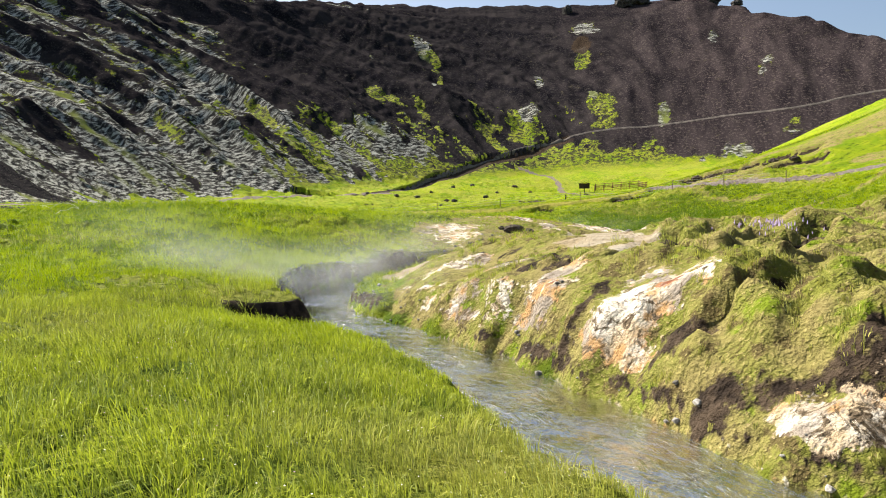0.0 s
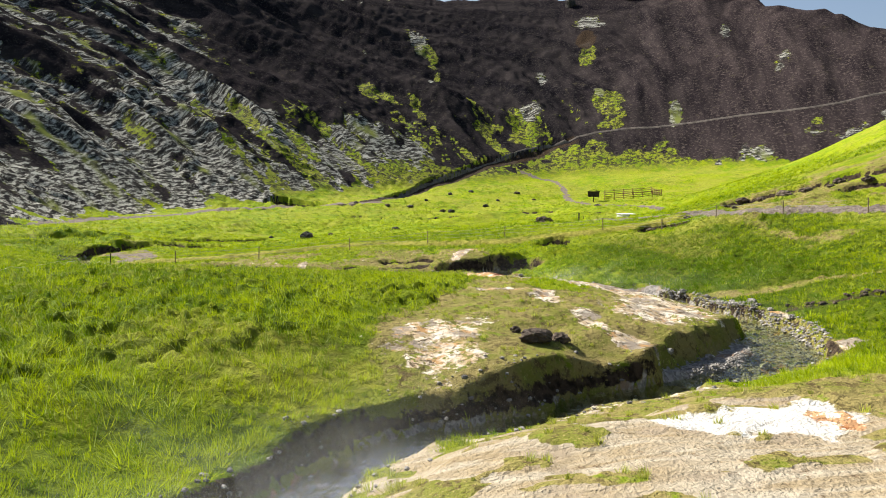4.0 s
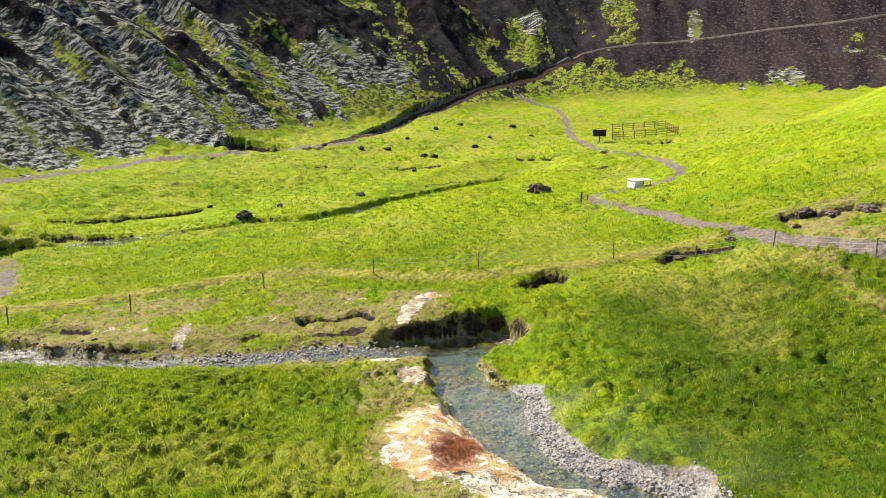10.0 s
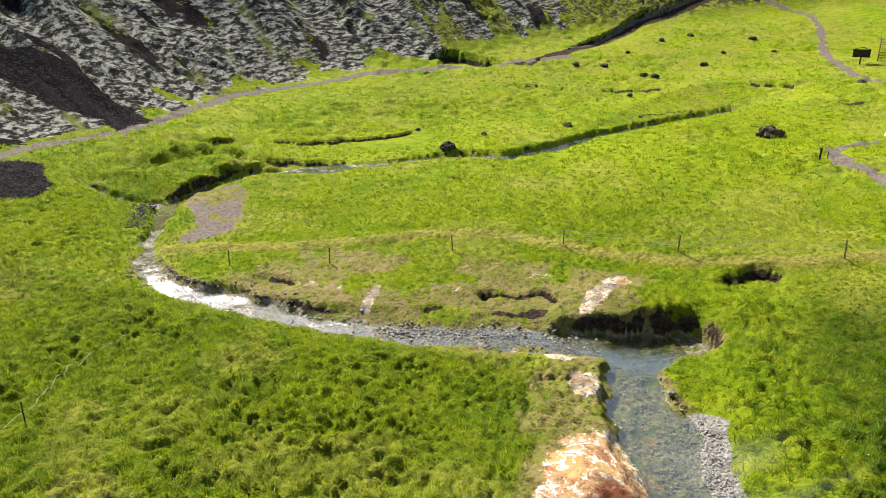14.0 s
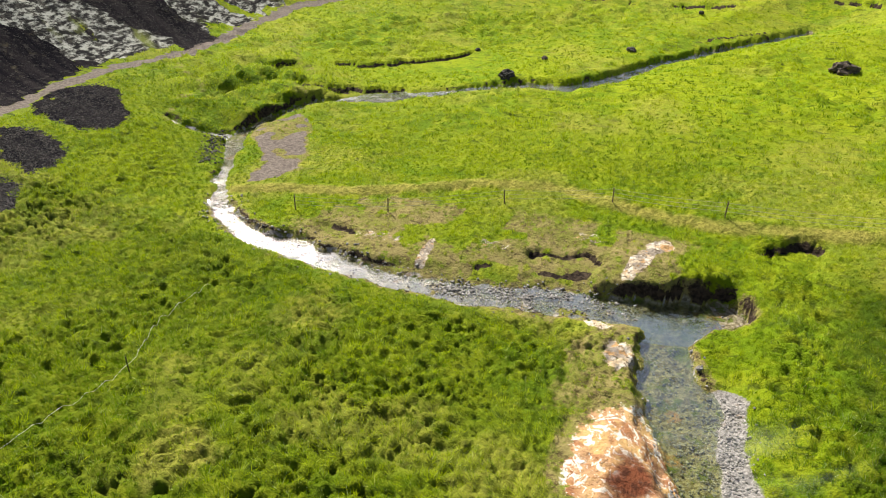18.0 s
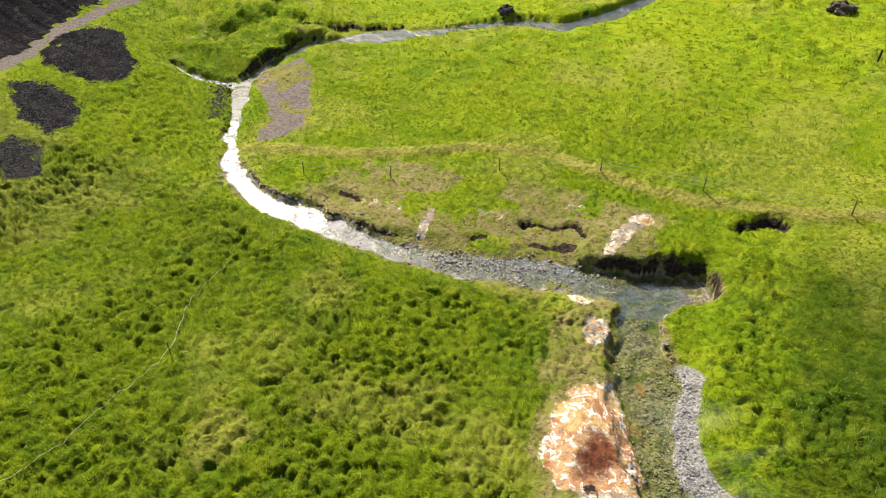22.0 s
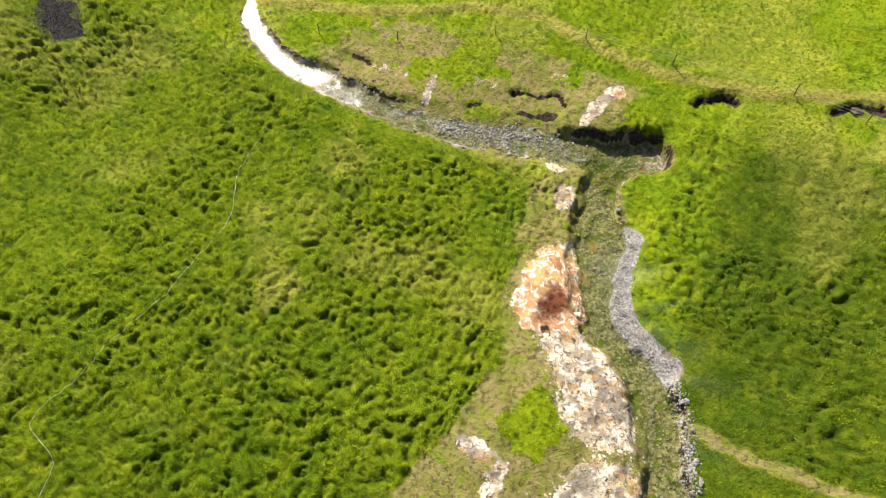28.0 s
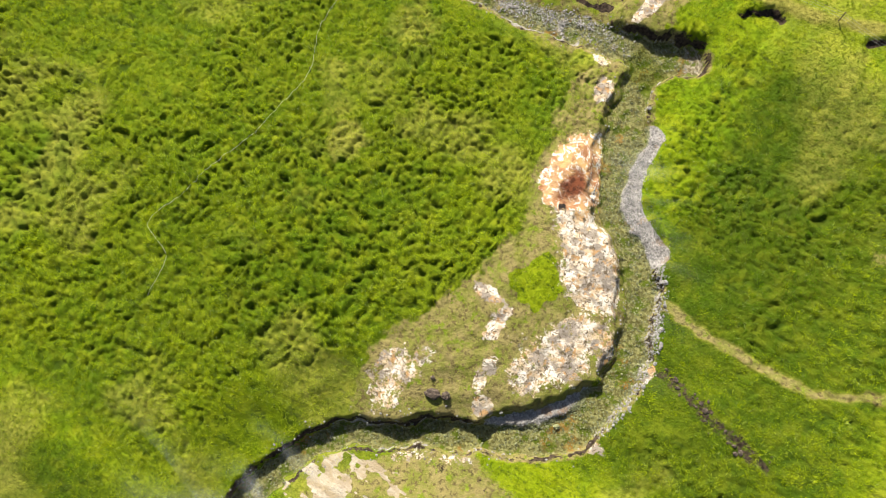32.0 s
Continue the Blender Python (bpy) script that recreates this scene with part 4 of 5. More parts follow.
def fill_mesh(mesh, points, faces, flat=False):
    points, faces = np.asarray(points, np.float32), np.asarray(faces, np.int32)
    mesh.vertices.add(len(points))
    mesh.vertices.foreach_set("co", points.ravel())
    k = faces.shape[1]
    mesh.loops.add(faces.size)
    mesh.loops.foreach_set("vertex_index", faces.ravel())
    mesh.polygons.add(len(faces))
    mesh.polygons.foreach_set("loop_start", np.arange(0, faces.size, k, dtype=np.int32))
    mesh.polygons.foreach_set("use_smooth", np.full(len(faces), not flat))
    mesh.update(calc_edges=True)


GX = np.concatenate([growing(-150, -2600, 2, 1.25)[::-1], spacing([(-150, -75, 1.1), (-75, -45, 0.5), (-45, -34, 0.22), (-34, 0, 0.15), (0, 7, 0.10), (7, 18, 0.18), (18, 32, 0.23), (32, 60, 0.5), (60, 200, 1.1)]), growing(200, 2600, 2, 1.25)])
GY = np.concatenate([growing(-20, -1500, 1.5, 1.25)[::-1], spacing([(-20, 3, 0.6), (3, 7, 0.2), (7, 17, 0.10), (17, 24, 0.18), (24, 70, 0.15), (70, 92, 0.22), (92, 140, 0.5), (140, 205, 0.75), (205, 345, 1.1)]), growing(345, 3000, 2, 1.2)])
gx, gy = np.meshgrid(GX, GY)
flat_x, flat_y = gx.ravel(), gy.ravel()
gz, gcover = land(flat_x, flat_y)
gshare, gwall, grun = covers(flat_x, flat_y, gz, gcover)
ground_mesh = sheet("ground", gx, gy, gz.reshape(gx.shape))
add_attribute(ground_mesh, "cover_a", (gshare["sinter"], gshare["rust"], gshare["gravel"]))
add_attribute(ground_mesh, "cover_b", (gshare["scree"], gshare["moss"], gshare["path"]))
add_attribute(ground_mesh, "cover_c", (gshare["soil_shade"], gshare["dry"], gshare["wet"]))
add_attribute(ground_mesh, "cover_d", (gshare["olive"], gshare["heart"], gshare["black"]))
add_attribute(ground_mesh, "cover_e", (gshare["pan"], gshare["white"], gshare["pan"] * 0))
add_attribute(ground_mesh, "fall", (grun, gwall, gshare["brown"]))
left_meadow = smooth(8, 3, flat_x) * smooth(18, 24, flat_y) * smooth(71, 67, flat_y + 0.05 * flat_x)
east_meadow = smooth(11, 15, flat_x) * smooth(36, 42, flat_y) * smooth(82, 74, flat_y) * smooth(36, 30, flat_x)
# thatch over the meadows; the hollows get shade painted in as well
add_share(ground_mesh, "thatch_shade", np.maximum.reduce([gcover["gap"], 0.60 * left_meadow, 0.85 * east_meadow, 0.30 * smooth(112, 92, flat_y), 0.85 * smooth(24, 18, flat_y)]))
ground_mesh.materials.append(GROUND)
ground = tagged(new("ground", ground_mesh), "green valley floor and dark mountain wall of grass, scree and moss", "ground", kind="structure")


def ground_z(x, y):
    """Height of the built ground sheet under places."""
    grid = gz.reshape(gx.shape)
    i, j = np.clip(np.searchsorted(GX, x) - 1, 0, len(GX) - 2), np.clip(np.searchsorted(GY, y) - 1, 0, len(GY) - 2)
    u, v = (x - GX[i]) / (GX[i + 1] - GX[i]), (y - GY[j]) / (GY[j + 1] - GY[j])
    return (grid[j, i] * (1 - u) + grid[j, i + 1] * u) * (1 - v) + (grid[j + 1, i] * (1 - u) + grid[j + 1, i + 1] * u) * v


# ---- water ----
def resample(line, step):
    pts = np.array(line, float)
    run = np.concatenate([[0], np.cumsum(np.hypot(*np.diff(pts[:, :2], axis=0).T))])
    s = np.arange(0, run[-1], step)
    # a gentle curve through the points
    tangents = np.gradient(pts, run, axis=0)
    k = np.clip(np.searchsorted(run, s, side="right") - 1, 0, len(run) - 2)
    h = (run[k + 1] - run[k])[:, None]
    u = ((s - run[k])[:, None]) / h
    out = (2 * u**3 - 3 * u**2 + 1) * pts[k] + (u**3 - 2 * u**2 + u) * h * tangents[k] + (3 * u**2 - 2 * u**3) * pts[k + 1] + (u**3 - u**2) * h * tangents[k + 1]
    return out, s


def stream(name, line, label, riffle=1.0, extra=1.0):
    pts, s = resample(line, 0.35)
    ahead = np.gradient(pts[:, :2], axis=0)
    ahead /= np.linalg.norm(ahead, axis=1)[:, None]
    across = np.stack([-ahead[:, 1], ahead[:, 0]], 1)
    reach = np.linspace(-1, 1, 13)
    wide = (pts[:, 2] + extra)[:, None] * reach
    x = pts[:, 0][:, None] + across[:, 0][:, None] * wide
    y = pts[:, 1][:, None] + across[:, 1][:, None] * wide
    z = np.repeat(pts[:, 3][:, None], 13, 1) + 0.015 * fbm(x / 0.5, y / 0.5, 2, 9)
    mesh = sheet(name, x, y, z)
    add_attribute(mesh, "flow", (np.repeat(s, 13), wide.ravel(), riffle + 0.5 * smooth(36, 30, y.ravel())))
    mesh.materials.append(WATER)
    return tagged(new(name, mesh), label, "water", kind="structure")


def trail(name, line, half, label):
    pts, s = resample([(*p, half, 0) for p in line], 0.9)
    ahead = np.gradient(pts[:, :2], axis=0)
    ahead /= np.linalg.norm(ahead, axis=1)[:, None]
    wide = half * np.linspace(-1, 1, 4)
    x = pts[:, 0][:, None] - ahead[:, 1][:, None] * wide
    y = pts[:, 1][:, None] + ahead[:, 0][:, None] * wide
    z = ground_z(x, y) + np.array([0.0, 0.25, 0.25, 0.0])
    mesh = sheet(name, x, y, z)
    mesh.materials.append(TRODDEN)
    return tagged(new(name, mesh), label, "path", kind="structure")


TRODDEN = Tree("trodden_trail")
TRODDEN.surface(TRODDEN.mix(TRODDEN.step(TRODDEN.noise(0.6, 4), 0.35, 0.7), (0.15, 0.13, 0.115), (0.075, 0.065, 0.06)), 0.95, None, 0.0, 0.1)
TRODDEN = TRODDEN.mat
trail("path", TRAIL_UP[1:], 0.38, "narrow trodden trail climbing across the scree")
water = stream("water", LOW_STREAM, "shallow clear warm stream over weed and stones", 0.30)
stream("water", MAIN_STREAM, "rippling shallow stream glittering in the sun", 0.5)
stream("water", SIDE_BROOK, "small white brook tumbling into the stream", 1.0, 0.3)
stream("water", FAR_STREAM, "narrow stream winding through the far meadow")

# ---- grass ----
def grow(name, label, xs, ys, per, length, width, reach, lean, seed, spread=0.5, plain=False):
    """Tufts of blades as one mesh. xs, ys: places of the tufts; reach: how far a tuft's blades stand from its middle."""
    rng = np.random.default_rng(seed)
    z, cover = land(xs, ys)
    hump = cover["hump"]
    share, d, _ = covers(xs, ys, z, cover)
    bare = np.maximum.reduce([share["sinter"] * 1.05, share["pan"] * 1.2, share["rust"], share["gravel"], share["scree"], share["path"], share["soil_shade"] * 0.8, share["wet"] * 3, share["moss"] * 1.5])
    ok = (rng.random(len(xs)) > smooth(0.15, 0.7, bare)) & (z > cover["level"] + 0.06)
    ok &= rng.random(len(xs)) > np.maximum(0.4 * share["dry"], 0.72 * smooth(0.2, 0.8, share["olive"]))
    ok &= (rng.random(len(xs)) < 0.10 + smooth(-0.07, 0.04, hump)) & (cover["drop"] < 0.35) & (share["old"] < 0.5) & (rng.random(len(xs)) > 0.92 * cover["gap"])
    xs, ys, dry, hump = xs[ok], ys[ok], share["dry"][ok], hump[ok]
    crust = np.clip(share["olive"][ok], 0, 1)
    edge = smooth(0.1, 1.4, cover["out"][ok])
    patch = 1.2 * fbm(xs / 15, ys / 15, 3, 201) - 1.35 * smooth(8, 11, xs - np.interp(ys, [44, 48, 54, 58, 62], [7, 7, 5, 2, 0])) * smooth(52, 56, ys) * smooth(82, 74, ys) * smooth(27, 22, xs + 2 * fbm(xs / 5, ys / 5, 2, 211))
    lush = fbm(xs / 4, ys / 4, 3, 202)
    clump = fbm(xs / 1.3, ys / 1.3, 2, 207)
    n = len(xs)
    size = (0.62 + 0.62 * rng.random(n) ** 1.5 + 0.35 * lush + 0.60 * clump) * (1 - 0.45 * dry) * (1 - 0.45 * crust) * np.clip(1 + 3.0 * hump, 0.35, 1.8) * (0.55 + 0.45 * edge)
    k = np.repeat(np.arange(n), per)
    m = len(k)
    turn = rng.random(m) * 2 * np.pi
    off = reach * rng.random(m) ** 0.7 * size[k]
    bx, by = xs[k] + off * np.cos(turn), ys[k] + off * np.sin(turn)
    bz = ground_z(bx, by)
    tall = length * size[k] * (0.6 + 0.5 * rng.random(m)) * (1.15 - 0.45 * off / reach)
    wide = width * (0.7 + 0.6 * rng.random(m))
    # blades fall outward from the tuft and with the wind
    wind = 2.2 + 0.8 * fbm(xs / 14, ys / 14, 2, 203) + 2.4 * fbm(xs / 1.5, ys / 1.5, 2, 208)
    ox = spread * np.cos(turn) * (off / reach) + lean * np.cos(wind[k]) + 0.25 * rng.normal(size=m)
    oy = spread * np.sin(turn) * (off / reach) + lean * np.sin(wind[k]) + 0.25 * rng.normal(size=m)
    face = rng.random(m) * np.pi
    wx, wy = np.cos(face) * wide / 2, np.sin(face) * wide / 2
    bow = np.clip(1 - 0.35 * np.hypot(ox, oy), 0.4, 1)
    p0 = np.stack([bx - wx * 0.7, by - wy * 0.7, bz - 0.04], 1)
    p1 = np.stack([bx + wx * 0.7, by + wy * 0.7, bz - 0.04], 1)
    p4 = np.stack([bx + ox * tall, by + oy * tall, bz + tall * bow], 1)
    if plain:
        points, c = np.stack([p0, p1, p4], 1).reshape(-1, 3), 3
        faces = (np.arange(m) * 3)[:, None] + [0, 1, 2]
    else:
        mx, my, mz = bx + ox * tall * 0.32, by + oy * tall * 0.32, bz + tall * 0.58
        p2 = np.stack([mx + wx, my + wy, mz], 1)
        p3 = np.stack([mx - wx, my - wy, mz], 1)
        points, c = np.stack([p0, p1, p2, p3, p4], 1).reshape(-1, 3), 5
        base = (np.arange(m) * 5)[:, None]
        faces = np.concatenate([base + [0, 1, 2], base + [0, 2, 3], base + [3, 2, 4]], 1).reshape(-1, 3)
    mesh = bpy.data.meshes.new(name)
    fill_mesh(mesh, points, faces)
    one = rng.normal(size=n)
    # blades paler on hummock tops, so shade in the hollows is partly tint
    bright = np.clip(0.50 + 0.8 * patch[k] + 0.85 * clump[k] + 0.5 * hump[k] + 0.62 * one[k] + 0.34 * rng.normal(size=m) + 0.25 * smooth(60, 20, by) + 0.12 * smooth(18, 12, by) + 0.22 * smooth(80, 92, by) - 0.42 * smooth(46, 56, by) * smooth(72, 68, by) * smooth(3, -1, bx), 0, 1)
    straw = np.clip(0.6 * dry[k] + 0.45 * crust[k] + 0.40 * smooth(22, 10, by) + 0.35 * (rng.random(m) < 0.06) + 0.5 * np.clip(fbm(bx / 6, by / 6, 3, 205) - 0.25, 0, 1), 0, 1)
    # third value: which blades carry the painted sheen
    add_attribute(mesh, "tint", (np.repeat(bright, c), np.repeat(straw, c), np.repeat((rng.random(m) < 0.10 + 0.10 * (lush[k] > 0.1)) * rng.random(m), c)))
    mesh.materials.append(GRASS)
    return tagged(new(name, mesh), label, "grass", kind="stuff")


def scatter(x0, x1, y0, y1, gap, seed, jitter=0.9):
    rng = np.random.default_rng(seed)
    x, y = np.meshgrid(np.arange(x0, x1, gap), np.arange(y0, y1, gap))
    x, y = x.ravel() + jitter * gap * (rng.random(x.size) - 0.5), y.ravel() + jitter * gap * (rng.random(y.size) - 0.5)
    return x, y


sx, sy = scatter(-10, 6, 2.5, 17, 0.21, 1)
grow("grass", "tall yellow-green meadow grass beside the stream", sx, sy, 34, 0.27, 0.0085, 0.20, 0.45, 11, 0.9)
sx, sy = scatter(3, 22, 3, 17, 0.36, 4)
grow("grass", "short mossy grass on the sunny bank", sx, sy, 24, 0.18, 0.013, 0.24, 0.4, 14, 0.9)
sx, sy = scatter(-30, 24, 17, 42, 0.34, 2)
grow("grass", "lush green tussock grass on the humped meadow", sx, sy, 36, 0.30, 0.027, 0.15, 0.38, 12, 0.8, True)
sx, sy = scatter(-54, 38, 42, 90, 0.40, 3)
grow("grass", "thick green tussock grass on the valley floor", sx, sy, 28, 0.27, 0.042, 0.16, 0.38, 13, 0.8, True)
sx, sy = scatter(-62, 56, 90, 140, 0.8, 5)
grow("grass", "short rough grass on the far meadow", sx, sy, 18, 0.34, 0.10, 0.34, 0.4, 15, 0.9, True)
sx, sy = scatter(-58, 66, 140, 206, 1.2, 6)
grow("grass", "sparse rough grass under the mountain", sx, sy, 12, 0.34, 0.14, 0.42, 0.3, 16, 0.9, True)

# ---- helpers for things ----
def ground_at(x, y):
    return float(ground_z(np.array([float(x)]), np.array([float(y)]))[0])


def mesh_of(name, bm, material, smooth_faces=False):
    mesh = bpy.data.meshes.new(name)
    bm.to_mesh(mesh)
    bm.free()
    mesh.materials.append(material)
    if smooth_faces:
        mesh.polygons.foreach_set("use_smooth", [True] * len(mesh.polygons))
    return mesh


def part(name, bm, material, parent, label="", smooth_faces=False):
    ob = new(name, mesh_of(name, bm, material, smooth_faces))
    ob.parent = parent
    return tagged(ob, label) if label else ob


def thing(name, x, y, z, turn, label, category, group=""):
    ob = new(name)
    ob.empty_display_size = 0.3
    ob.matrix_world = pose(x, y, z, 0, 0, turn)
    return tagged(ob, label, category, group)


def box(bm, size, at=(0, 0, 0), turn=None, bevel=0.0):
    m = Matrix.Translation(at) @ (turn or Matrix()) @ Matrix.Diagonal((*size, 1))
    made = bmesh.ops.create_cube(bm, size=1, matrix=m)
    if bevel:
        edges = list({e for v in made["verts"] for e in v.link_edges})
        bmesh.ops.bevel(bm, geom=edges, offset=bevel, segments=2, affect="EDGES")
    return bm


def tube(points, radius, sides=6):
    """A round bar through points."""
    bm = bmesh.new()
    rings = []
    pts = [Vector(p) for p in points]
    for n, p in enumerate(pts):
        way = (pts[min(n + 1, len(pts) - 1)] - pts[max(n - 1, 0)]).normalized()
        side = way.cross(Vector((0, 0, 1)))
        side = side.normalized() if side.length > 1e-3 else Vector((1, 0, 0))
        up = side.cross(way)
        rings.append([bm.verts.new(p + radius * (math.cos(a) * side + math.sin(a) * up)) for a in (2 * math.pi * k / sides for k in range(sides))])
    for a, b in zip(rings, rings[1:]):
        for k in range(sides):
            bm.faces.new((a[k], a[(k + 1) % sides], b[(k + 1) % sides], b[k]))
    bm.faces.new(rings[0][::-1])
    bm.faces.new(rings[-1])
    return bm


def stone_material(name, dark, light, spot):
    t = Tree(name)
    color = t.mix(t.step(t.noise(2.2, 5, 0.6), 0.35, 0.65), dark, light)
    color = t.mix(t.step(t.noise(6, 4, 0.65), 0.57, 0.68), color, spot)
    color = t.mix(t.step(t.random(), 0.0, 1.0, 0.0, 0.3), color, dark)
    normal = t.bump(t.noise(9, 5, 0.65), 0.08, 0.9)
    t.surface(color, 0.9, normal, 0.0, 0.2)
    return t.mat


def plain_material(name, color, other, rough=0.7, scale=8.0, stretch=(1, 1, 1), gloss=0.3):
    t = Tree(name)
    tone = t.noise(scale, 4, 0.6, t.stretch(stretch))
    mixed = t.mix(t.step(tone, 0.35, 0.7), color, other)
    t.surface(mixed, rough, t.bump(tone, 0.01, 0.5), 0.0, gloss)
    return t.mat


BASALT = stone_material("lava_stone", (0.022, 0.020, 0.021), (0.075, 0.066, 0.062), (0.20, 0.19, 0.165))
BROWN_ROCK = stone_material("brown_stone", (0.040, 0.030, 0.024), (0.12, 0.09, 0.07), (0.21, 0.18, 0.14))
PALE_STONE = stone_material("stream_stone", (0.13, 0.12, 0.115), (0.36, 0.34, 0.32), (0.52, 0.50, 0.47))
OLD_WOOD = plain_material("weathered_wood", (0.12, 0.085, 0.06), (0.23, 0.18, 0.14), 0.85, 5, (1, 1, 0.15))
DARK_WOOD = plain_material("dark_stained_wood", (0.018, 0.014, 0.012), (0.045, 0.035, 0.03), 0.75, 5, (1, 1, 0.2))
RED_WOOD = plain_material("rust_brown_wood", (0.10, 0.052, 0.026), (0.18, 0.10, 0.055), 0.85, 5, (1, 1, 0.2))
WHITE_PAINT = plain_material("white_paint", (0.78, 0.78, 0.77), (0.66, 0.66, 0.64), 0.55, 3)
WIRE = plain_material("galvanised_wire", (0.36, 0.36, 0.35), (0.25, 0.25, 0.24), 0.45, 20)
HOSE = plain_material("pale_hose", (0.60, 0.58, 0.48), (0.50, 0.48, 0.38), 0.5, 6)


# ---- boulders ----
def boulder(x, y, size, label, material=BASALT, seed=0, flat=0.75, sink=0.22, group="boulders", name="boulder", edge=0.42):
    bm = bmesh.new()
    bmesh.ops.create_icosphere(bm, subdivisions=4, radius=1.0)
    shift = Vector((seed * 3.7, seed * 1.3, seed * 7.1))
    stretch = Vector((1.0 + 0.25 * math.sin(seed * 5.1), 0.85 + 0.2 * math.cos(seed * 3.3), flat))
    for v in bm.verts:
        n = v.co.normalized()
        chip = noise.voronoi(n * 1.6 + shift)[0]
        r = 0.94 - 0.5 * edge + edge * chip[0] + 0.16 * noise.noise(n * 2.4 + shift) + 0.07 * noise.noise(n * 7 + shift) + 0.03 * noise.noise(n * 17 + shift)
        v.co = Vector((n.x * stretch.x, n.y * stretch.y, n.z * stretch.z)) * r * size / 2
    ob = new(name, mesh_of(name, bm, material))
    ob.matrix_world = pose(x, y, ground_at(x, y) + size * flat * (0.5 - sink) * 0.8, 0, 0, seed * 47)
    return tagged(ob, label, "boulder", group)


boulder(-18.2, 111.6, 2.3, "dark lava boulder on the bank of the far stream", BASALT, 1, 0.6, 0.3, edge=0.65)
boulder(16.3, 121.2, 2.7, "rough dark brown boulder alone in the meadow", BROWN_ROCK, 2, 0.62, 0.3, edge=0.65)
boulder(-6.8, 126.3, 1.5, "low dark stone half sunk in the grass", BASALT, 3, 0.5)
for n, (px, py, size) in enumerate([(-16.4, 121, 0.9), (-26.2, 123.8, 0.8), (-0.4, 146, 1.0), (-11, 163.5, 1.3), (-17.9, 164.4, 1.1), (-6.2, 165.3, 1.2), (0.8, 161.4, 1.6), (2.6, 160.6, 1.5),
                                    (2.7, 186.4, 1.5), (19.7, 191.8, 1.4), (10.5, 171.1, 1.4), (31.4, 152.5, 1.2), (-34, 150, 1.2), (14, 181, 1.1), (-3, 176, 1.0), (23, 184, 1.0), (8, 192, 1.3)]):
    boulder(px, py, size, "small dark stone lying on the grassy slope", BASALT if n % 3 else BROWN_ROCK, 10 + n, 0.6)
boulder(3.9, 38.2, 1.0, "dark rock lying on the crusted mound", BROWN_ROCK, 31, 0.6)
boulder(4.8, 38.6, 0.7, "dark rock lying on the crusted mound", BROWN_ROCK, 32, 0.6)
boulder(3.3, 39.2, 0.5, "small dark rock on the crusted mound", BROWN_ROCK, 33, 0.6)
for n, (px, py, size) in enumerate([(30.6, 84, 1.8), (31.8, 82.6, 1.5), (33.6, 81.6, 1.9), (35.2, 80.6, 1.6), (37.8, 79.8, 2.0), (38.8, 77.0, 1.5), (24.5, 82.2, 1.2), (20.8, 81.4, 1.1), (29, 82, 0.9), (36.4, 78.6, 1.0)]):
    boulder(px, py, size * 0.75, "dark rock breaking out of the eroded hillside", BROWN_ROCK, 50 + n, 0.55, 0.4, "hillside rocks")
rng = np.random.default_rng(19)
for n in range(40):
    u = rng.random()
    px, py = 18.2 + 8.6 * u + rng.normal() * 0.28, 48.9 - 2.6 * u + rng.normal() * 0.38
    boulder(px, py, 0.16 + 0.28 * rng.random() ** 2, "dark stone in the stony ditch", BROWN_ROCK, 80 + n, 0.65, 0.12, "ditch stones", "stone")
for n, (px, py, size) in enumerate([(16.3, 51.8, 0.6), (16.8, 50.6, 0.75), (17.1, 49.2, 0.5), (17.2, 47.2, 0.7), (17.0, 45.2, 0.5), (15.6, 53.6, 0.5), (14.8, 55.2, 0.55), (13.2, 41.2, 0.8), (11.0, 41.2, 0.7), (9.0, 39.8, 0.6),
                                    (7.4, 66.2, 0.5), (6.7, 67.8, 0.55), (6.2, 69.4, 0.45)]):
    boulder(px, py, size * 0.6, "pale stone at the water's edge", PALE_STONE, 120 + n, 0.65, 0.2, "bank stones", "stone")
for n, (px, py, size) in enumerate([(91, 352, 13), (99, 350, 8), (113, 345, 7), (126, 330, 6), (134, 322, 5), (62, 352, 7)]):
    boulder(px, py, size, "black crag standing on the mountain's crest", BASALT, 150 + n, 0.8, 0.2, "crags", "crag")


